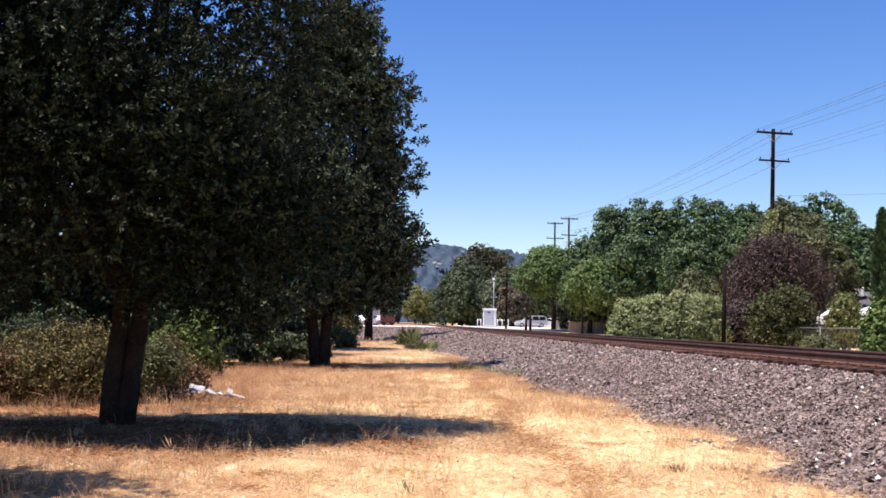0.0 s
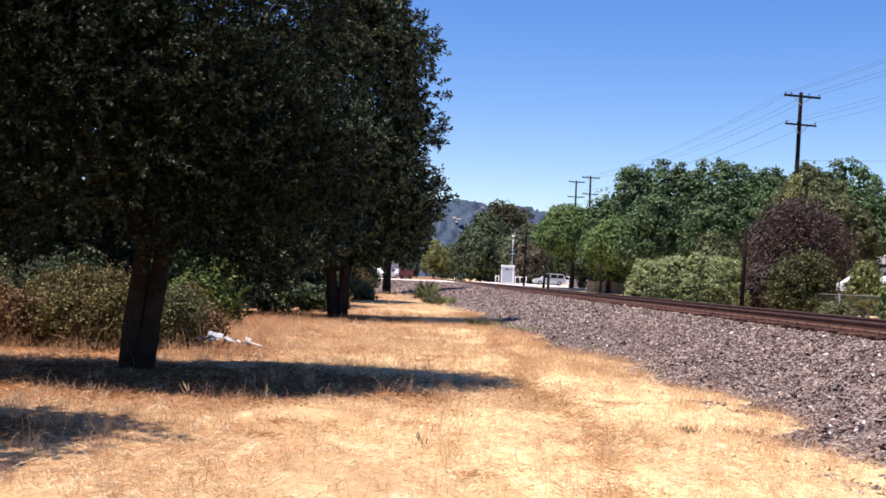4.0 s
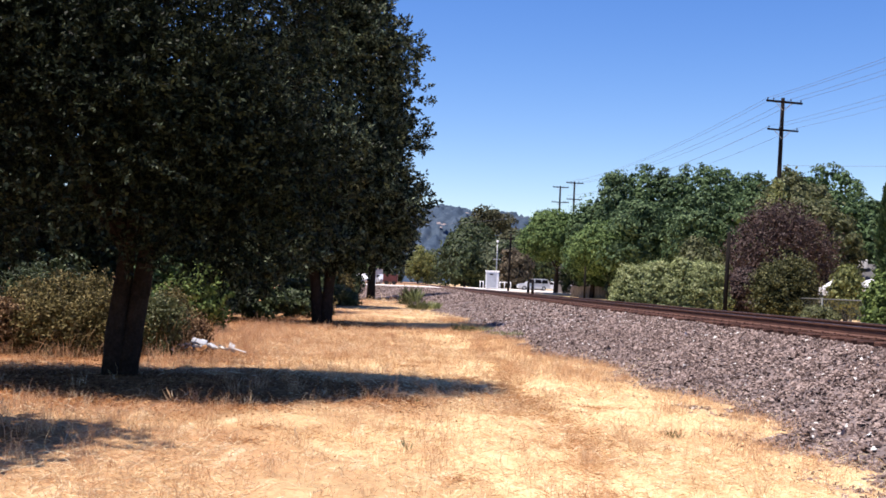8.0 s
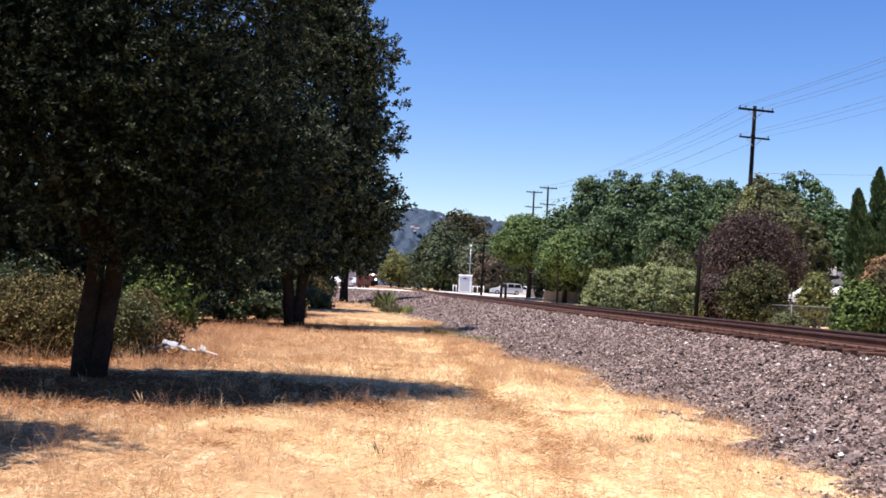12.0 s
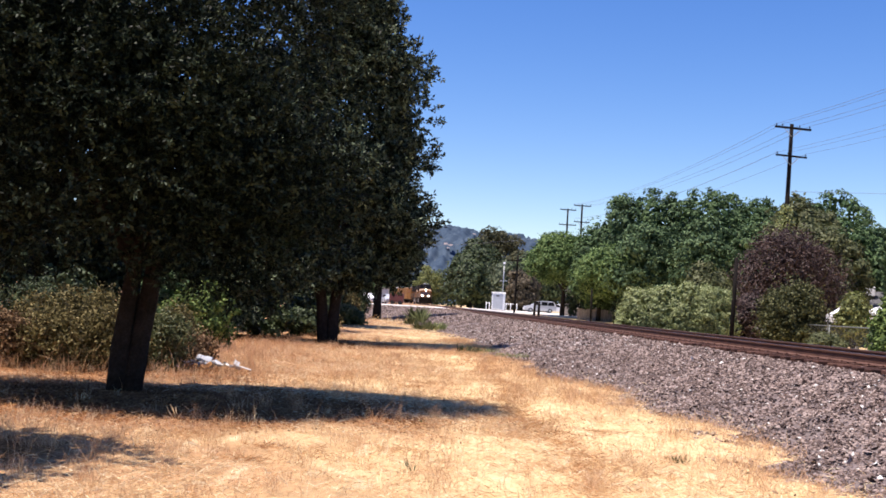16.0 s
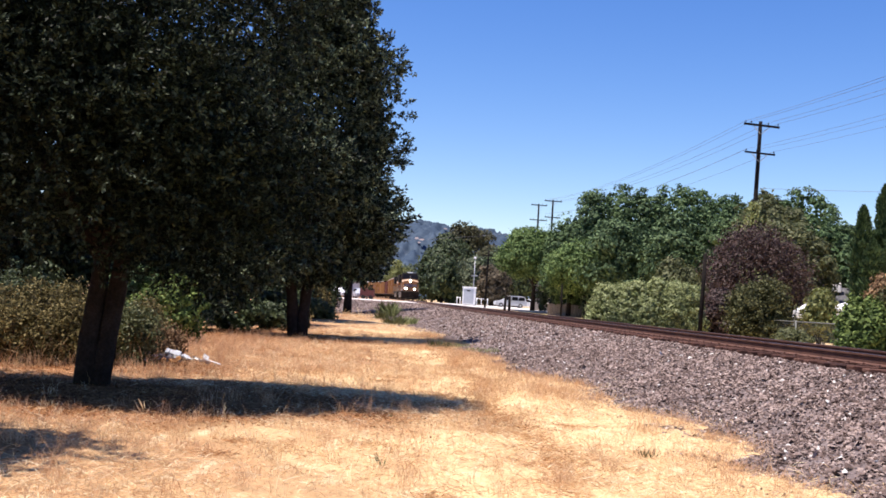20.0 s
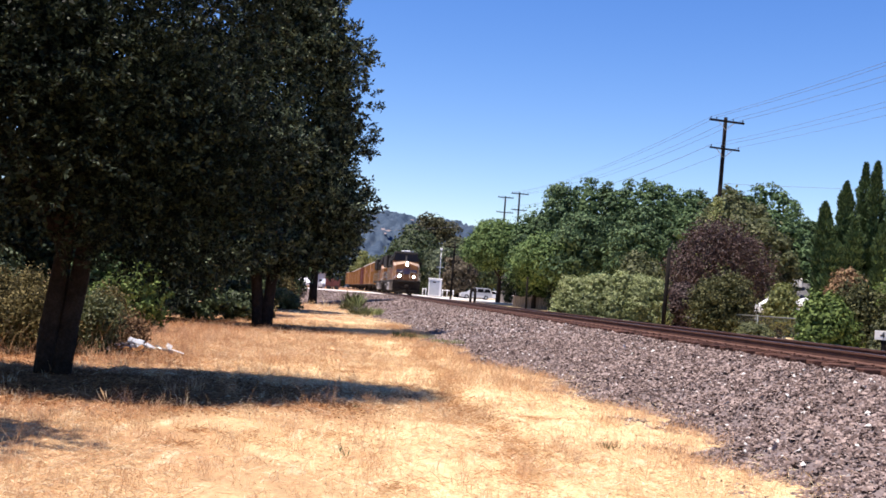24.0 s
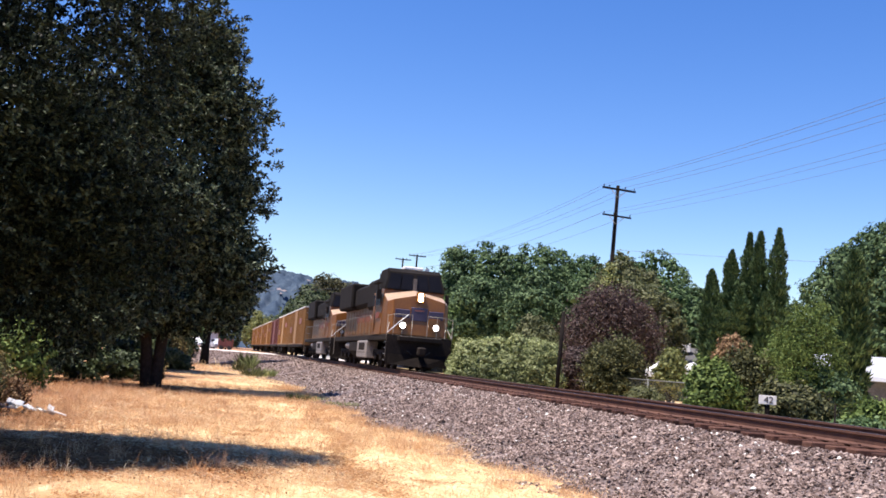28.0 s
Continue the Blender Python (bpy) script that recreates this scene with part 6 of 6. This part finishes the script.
    handrail(t, [(-0.75, 1.0, 0.95), (-0.45, 0.72, 0.82), (-0.3, 0.7, 0.7)], 0.03, M_BLACK)
    handrail(t, [(0.75, 1.0, 0.95), (0.45, 0.72, 0.82), (0.3, 0.7, 0.7)], 0.03, M_BLACK)
    part("rear_platform", box((-1.4, 20.9, 1.5), (1.4, 21.5, 1.57), 0.01), M_DARKIRON, t)
    return t


def freight_car(paint, label, L, top, stripe):
    """A ribbed van-bodied freight car on two trucks; y = 0 is its leading end."""
    t = thing("freight_car", label=label, category="freight car", group="freight cars")
    body = part("body", box((-1.50, 0.6, 1.10), (1.50, L - 0.6, top - 0.12), 0.03), paint, t)
    bm = add_prism(bmesh.new(), [(-1.55, top - 0.16), (-1.55, top - 0.06), (0, top + 0.10), (1.55, top - 0.06), (1.55, top - 0.16)][::-1], 1, 0.5, L - 0.5)
    part("roof", bm, M_STUCCO if stripe else M_BROWNCAR, t, "dusty pale roof" if stripe else "")
    for sx in (-1, 1):
        k = 0
        y = 1.0
        while y < L - 0.9:
            if not (L / 2 - 1.6 < y < L / 2 + 1.5):
                part("rib", box((min(sx * 1.495, sx * 1.555), y, 1.2), (max(sx * 1.495, sx * 1.555), y + 0.09, top - 0.2)), paint, body)
            y += 1.05
        part("side_door", box((min(sx * 1.495, sx * 1.57), L / 2 - 1.5, 1.2), (max(sx * 1.495, sx * 1.57), L / 2 + 1.5, top - 0.25), 0.02), paint, t)
        part("sill", box((min(sx * 1.40, sx * 1.53), 0.6, 0.92), (max(sx * 1.40, sx * 1.53), L - 0.6, 1.12), 0.01), M_DARKIRON, t)
        if stripe:
            part("letter_bar", box((min(sx * 1.557, sx * 1.566), 3.0, 3.0), (max(sx * 1.557, sx * 1.566), 5.6, 3.5)), M_RED, t, "faded red lettering bar")
            part("letter_bar", box((min(sx * 1.557, sx * 1.566), L - 5.2, 2.3), (max(sx * 1.557, sx * 1.566), L - 3.0, 2.9)), M_RED, t, "faded red lettering bar")
    for y, s in ((0.55, -1), (L - 0.55, 1)):
        for z in (1.5, 2.1, 2.7, 3.3, 3.9):
            part("ladder_rung", box((-1.35, min(y, y + s * 0.06), z), (-0.95, max(y, y + s * 0.06), z + 0.03)), M_STEEL, t)
    part("centre_sill", box((-0.35, 0.3, 0.75), (0.35, L - 0.3, 1.1), 0.01), M_DARKIRON, t)
    truck(t, (1.9, 3.7), 0.45, 0.45, 1.0)
    truck(t, (L - 3.7, L - 1.9), 0.45, 0.45, 1.0)
    coupler(t, 0.5, -1)
    coupler(t, L - 0.5, 1)
    return t


TRAIN = []
_back = 0.0
for k, lab in enumerate(("leading yellow diesel locomotive with lit headlamps", "second yellow diesel locomotive with unlit lamps")):
    TRAIN.append((locomotive(k == 0, lab), _back, 22.4))
    _back += 22.9
_yel = freight_car(M_CARYEL, "faded yellow ribbed freight van behind the locomotives", 19.6, 4.55, True)
_brn = freight_car(M_BROWNCAR, "rusty brown boxcar between yellow vans", 17.0, 4.45, False)
for k, kind in enumerate("yybyyyy"):
    src = _yel if kind == "y" else _brn
    L = 19.6 if kind == "y" else 17.0
    first = (kind == "y" and k == 0) or (kind == "b" and k == 2)
    TRAIN.append((src if first else copy_thing(src, pose(0, 0, 0)), _back, L))
    _back += L + 0.2


# ---- ties, stones and grass ----
def tie_mesh():
    bm = bmesh.new()
    add_box(bm, (-1.32, -0.115, -0.18), (1.32, 0.115, 0.0), 0.012)
    me = bpy.data.meshes.new("tie")
    bm.to_mesh(me)
    bm.free()
    me.materials.append(M_TIE)
    return me


TIE_TOP = RAIL_Z - 0.172 - 0.012
_tie = tie_mesh()
rt = random.Random(4)
for i in range(300):
    s = 4.0 + i * 0.5
    x, y, h = line_at(s)
    ob = new("tie", _tie)
    ob.parent = track
    ob.matrix_basis = pose(x + rt.uniform(-0.05, 0.05), y, TIE_TOP + rt.uniform(-0.006, 0.006), rt.uniform(-1, 1), 0, h + rt.uniform(-1.5, 1.5))
bm = bmesh.new()
for s in [4.0 - 0.5 * k for k in range(1, 80)] + [154 + 0.5 * k for k in range(380)]:
    x, y, h = line_at(s)
    bmesh.ops.create_cube(bm, size=1.0, matrix=pose(x, y, TIE_TOP - 0.09, 0, 0, h) @ Matrix.Diagonal((2.6, 0.23, 0.18, 1)))
rest = part("tie_rest", bm, M_TIE, track)
rest["kind"] = "stuff"
bm = bmesh.new()
for i in range(240):
    x, y, h = line_at(4.0 + i * 0.5)
    for sx in (-1, 1):
        bmesh.ops.create_cube(bm, size=1.0, matrix=pose(x, y, TIE_TOP + 0.006, 0, 0, h) @ Matrix.Translation((sx * 0.755, 0, 0)) @ Matrix.Diagonal((0.36, 0.19, 0.012, 1)))
        for k in (-1, 1):
            bmesh.ops.create_cube(bm, size=1.0, matrix=pose(x, y, TIE_TOP + 0.022, 0, 0, h) @ Matrix.Translation((sx * 0.755 + k * 0.09, 0.05, 0)) @ Matrix.Diagonal((0.035, 0.03, 0.03, 1)))
plates = part("tie_plate_rest", bm, M_RAIL, track)
plates["kind"] = "stuff"

# crushed stone
OCTA = np.array([(1, 0.1, 0), (-0.1, 1, 0), (-1, -0.1, 0), (0.1, -1, 0), (0.1, 0.1, 0.9), (-0.2, -0.1, 0.8)], float)
OCTA_F = [(0, 1, 4), (1, 2, 5), (2, 3, 5), (3, 0, 4), (1, 5, 4), (3, 4, 5)]


def stones(rng, n, d0, d1, y0, y1, size, power=1.0):
    y = y0 + (y1 - y0) * rng.random(n) ** power
    d = rng.uniform(d0, d1, n)
    if d1 <= 0:
        keep = -d < toe(y) + 0.25 + rng.exponential(0.25, n)
        d, y = d[keep], y[keep]
    k = len(d)
    x = LINE_X + LINE_K * y + d
    z = np.maximum(ballast_z(d, y), ground_z(x, y)) + 0.02 * wob(x, y, 3.1) - 0.025
    r = size * rng.lognormal(0, 0.32, (k, 1, 1))
    v = OCTA[None] * rng.uniform(0.6, 1.3, (k, 6, 1)) * r * np.stack([rng.uniform(0.8, 1.3, k), rng.uniform(0.7, 1.1, k), rng.uniform(0.45, 0.95, k)], 1)[:, None, :]
    q = np.concatenate([rng.normal(size=(k, 1)), rng.normal(size=(k, 2)) * 0.28, rng.normal(size=(k, 1))], 1)
    q /= np.linalg.norm(q, axis=1, keepdims=True)
    w, a, b, c = q.T
    R = np.stack([np.stack([1 - 2 * (b * b + c * c), 2 * (a * b - c * w), 2 * (a * c + b * w)], 1), np.stack([2 * (a * b + c * w), 1 - 2 * (a * a + c * c), 2 * (b * c - a * w)], 1), np.stack([2 * (a * c - b * w), 2 * (b * c + a * w), 1 - 2 * (a * a + b * b)], 1)], 1)
    v = np.einsum('kij,kvj->kvi', R, v)
    return v + np.stack([x, y, z + size * rng.uniform(-0.1, 0.6, k)], 1)[:, None, :]


rng = np.random.default_rng(21)
sets = [stones(rng, 74000, -5.2, -1.42, 6.5, 30, 0.0225), stones(rng, 34000, -6.8, -1.42, 30, 70, 0.032), stones(rng, 12000, -11.5, -1.42, 70, 112, 0.06),
        stones(rng, 9000, -1.1, 1.2, 8, 60, 0.032), stones(rng, 6000, 1.4, 3.4, 8, 60, 0.036)]
gravel = np_solids("ballast_stones", np.concatenate(sets), OCTA_F, M_STONE)
tagged(gravel, "loose grey crushed stones of the ballast", "stones", kind="stuff")
np_s = np_solids("pale_stones", stones(rng, 2200, -5.2, -1.5, 7, 60, 0.024), OCTA_F, M_STUCCO)
tagged(np_s, "paler broken stones among the ballast", "stones", kind="stuff")


# dry grass
def shade_litter_at(x, y):
    """How thickly the shade-browning oak litter covers a place, 0 to 1."""
    f = np.zeros_like(x)
    for cx, cy, rx, ry in SHADE_LITTER:
        f = np.maximum(f, 1.3 - np.hypot((x - cx) / rx, (y - cy) / ry) + 0.25 * wob(x, y, 1.7))
    return np.clip(f * 1.4, 0, 1)


def tufts(rng, n, per, x0, x1, y0, y1, ln, spread, width):
    """Upright tufts: blades fanning out of a common root."""
    y = y0 + (y1 - y0) * rng.random(n) ** 1.2
    x = rng.uniform(x0, x1, n)
    keep = (-off_track(x, y) > toe(y) - 0.1) & (rng.random(n) > 0.7 * shade_litter_at(x, y))
    x, y = x[keep], y[keep]
    x, y = np.repeat(x, per) + rng.normal(size=len(x) * per) * spread, np.repeat(y, per) + rng.normal(size=len(y) * per) * spread
    return spear(rng, x, y, ln, 0.35, width)


def spear(rng, x, y, ln, lean, width):
    """One four-cornered bent blade at each place."""
    k = len(x)
    z = np.maximum(ground_z(x, y), ballast_z(off_track(x, y), y)) - 0.008
    base = np.stack([x, y, z], 1)
    a = rng.uniform(0, 6.283, k)
    t = rng.uniform(1.05, 1.55, k) if lean > 1 else np.abs(rng.normal(size=k)) * lean
    way = np.stack([np.cos(a) * np.sin(t), np.sin(a) * np.sin(t), np.abs(np.cos(t)) + 0.04], 1)
    L_ = ln * rng.lognormal(0, 0.4, (k, 1))
    side = unit(np.cross(way, rng.normal(size=(k, 3)))) * width * (1 + 0.035 * y[:, None])
    tip = base + way * L_ + np.stack([np.cos(a) * 0.35, np.sin(a) * 0.35, np.full(k, -0.1)], 1) * L_ * 0.5
    mid = base + way * L_ * 0.6
    return np.stack([base - side, mid - side * 0.5, tip, mid + side], 1)


def mat_of_straw(rng, n, x0, x1, y0, y1, ln, lean, width, power, side_bias=1.0, thin=1.0):
    y = y0 + (y1 - y0) * rng.random(n) ** power
    x = rng.uniform(x0, x1, n)
    keep = -off_track(x, y) > toe(y) - 0.25 + 0.25 * rng.normal(size=n)
    keep &= rng.random(n) < np.clip(0.55 + 0.6 * wob(x, y, 0.8) + 0.5 * wob(x + 5, y * 0.5, 2.1), 0.12, 1) * np.clip(1.0 + side_bias * (x + 2.0) * 0.22, 0.15, 1)
    keep &= rng.random(n) > 0.9 * shade_litter_at(x, y) * thin
    return spear(rng, x[keep], y[keep], ln, lean, width)


rng = np.random.default_rng(22)
straw = np.concatenate([mat_of_straw(rng, 210000, -9, 5, 5.5, 26, 0.085, 1.5, 0.0030, 1.35), mat_of_straw(rng, 40000, -9, 4, 24, 75, 0.16, 1.1, 0.0028, 1.3), mat_of_straw(rng, 12000, -12, 2, 72, 110, 0.3, 1.0, 0.006, 1.0), tufts(rng, 1000, 22, -9, 4.5, 5.5, 34, 0.11, 0.045, 0.0016)])
tagged(np_mesh("dry_grass", straw, 4, M_STRAW), "sun-bleached straw-coloured dry grass", "grass", kind="stuff")
yt = rng.uniform(8, 45, 900)
xt = LINE_X + LINE_K * yt - toe(yt) - np.abs(rng.normal(size=900)) * 0.55 + 0.1
edge_x, edge_y = np.repeat(xt, 22) + rng.normal(size=900 * 22) * 0.07, np.repeat(yt, 22) + rng.normal(size=900 * 22) * 0.07
# the trodden streak of rust-coloured grass
ys_ = 6 + 24 * rng.random(420) ** 1.2
xs_ = 1.42 + 0.14 * np.sin(ys_ * 0.7) + rng.normal(size=420) * 0.16
streak_x, streak_y = np.repeat(xs_, 40) + rng.normal(size=420 * 40) * 0.10, np.repeat(ys_, 40) + rng.normal(size=420 * 40) * 0.16
# rust-coloured matted patches scattered over the verge
pcx, pcy = rng.uniform(-6.5, 2.4, 110), rng.uniform(8, 38, 110)
pr = rng.uniform(0.12, 0.5, 110) * (0.5 + pcy * 0.03)
patch_x, patch_y = np.repeat(pcx, 260) + rng.normal(size=110 * 260) * np.repeat(pr, 260), np.repeat(pcy, 260) + rng.normal(size=110 * 260) * np.repeat(pr, 260) * 0.8
on = -off_track(patch_x, patch_y) > toe(patch_y) - 0.1
patch_x, patch_y = patch_x[on], patch_y[on]
tagged(np_mesh("rusty_grass", np.concatenate([spear(rng, streak_x, streak_y, 0.08, 1.3, 0.0026), spear(rng, patch_x, patch_y, 0.085, 1.3, 0.0026)]), 4, M_RUST), "rust-coloured matted grass along a trodden way", "grass", kind="stuff")
rus = np.concatenate([tufts(rng, 90, 45, -4.5, 3.6, 6, 16, 0.17, 0.05, 0.0017), tufts(rng, 1500, 18, -5.5, 3, 17, 42, 0.12, 0.08, 0.0022), tufts(rng, 40, 60, -5.6, -2.3, 9.3, 12, 0.13, 0.09, 0.0018), tufts(rng, 260, 26, -5, 3.4, 6.5, 14, 0.10, 0.07, 0.0016), tufts(rng, 420, 30, -9, 3, 6, 34, 0.13, 0.06, 0.0016), spear(rng, edge_x, edge_y, 0.12, 0.5, 0.0016), tufts(rng, 700, 24, -10, -3.6, 17, 32, 0.2, 0.09, 0.002), mat_of_straw(rng, 70000, -10, 1, 7, 34, 0.10, 1.4, 0.0024, 1.1, -0.8, 0.9)])
tagged(np_mesh("russet_grass", rus, 4, M_RUSSET), "reddish-brown dry grass tufts", "grass", kind="stuff")

# fallen leaves round the oaks, coloured dark red-brown to deepen the shade there
lit = []
for cx, cy, rx, ry in SHADE_LITTER:
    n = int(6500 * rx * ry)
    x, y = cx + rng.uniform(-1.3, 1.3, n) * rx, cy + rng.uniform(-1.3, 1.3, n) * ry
    keep = rng.random(n) < shade_litter_at(x, y) * np.clip(0.6 + 0.6 * wob(x, y, 2.4), 0.15, 1)
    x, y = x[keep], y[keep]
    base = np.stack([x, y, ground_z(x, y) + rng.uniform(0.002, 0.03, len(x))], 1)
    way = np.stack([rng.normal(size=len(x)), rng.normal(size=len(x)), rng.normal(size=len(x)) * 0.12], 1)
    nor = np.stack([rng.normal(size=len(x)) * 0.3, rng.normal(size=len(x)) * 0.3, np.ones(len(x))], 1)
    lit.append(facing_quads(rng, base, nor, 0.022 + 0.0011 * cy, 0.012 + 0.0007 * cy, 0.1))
tagged(np_mesh("fallen_leaves", np.concatenate(lit), 4, M_SHADELITTER), "brown fallen oak leaves deepening the oaks' shade", "leaves", kind="stuff")


# ---- the train runs ----
def motions():
    for v, back, L in TRAIN:
        rows = []
        for i in range(57):
            t = i * 0.5
            s = FRONT_S28 + SPEED * (28 - t) + back
            x0, y0, _ = line_at(s + L * 0.15)
            x1, y1, _ = line_at(s + L * 0.85)
            h = math.degrees(math.atan2(-(x1 - x0), y1 - y0))
            rows.append((t, pose(x0 + (x0 - x1) * 0.15 / 0.7, y0 + (y0 - y1) * 0.15 / 0.7, RAIL_Z, 0, 0, h)))
        walk(v, rows)
    for ob, y, r in WHEELSETS:
        turn = math.degrees(SPEED / r)
        walk(ob, [(i / FPS, pose(0, y, r, turn * i / FPS)) for i in range(28 * FPS + 1)])


motions()
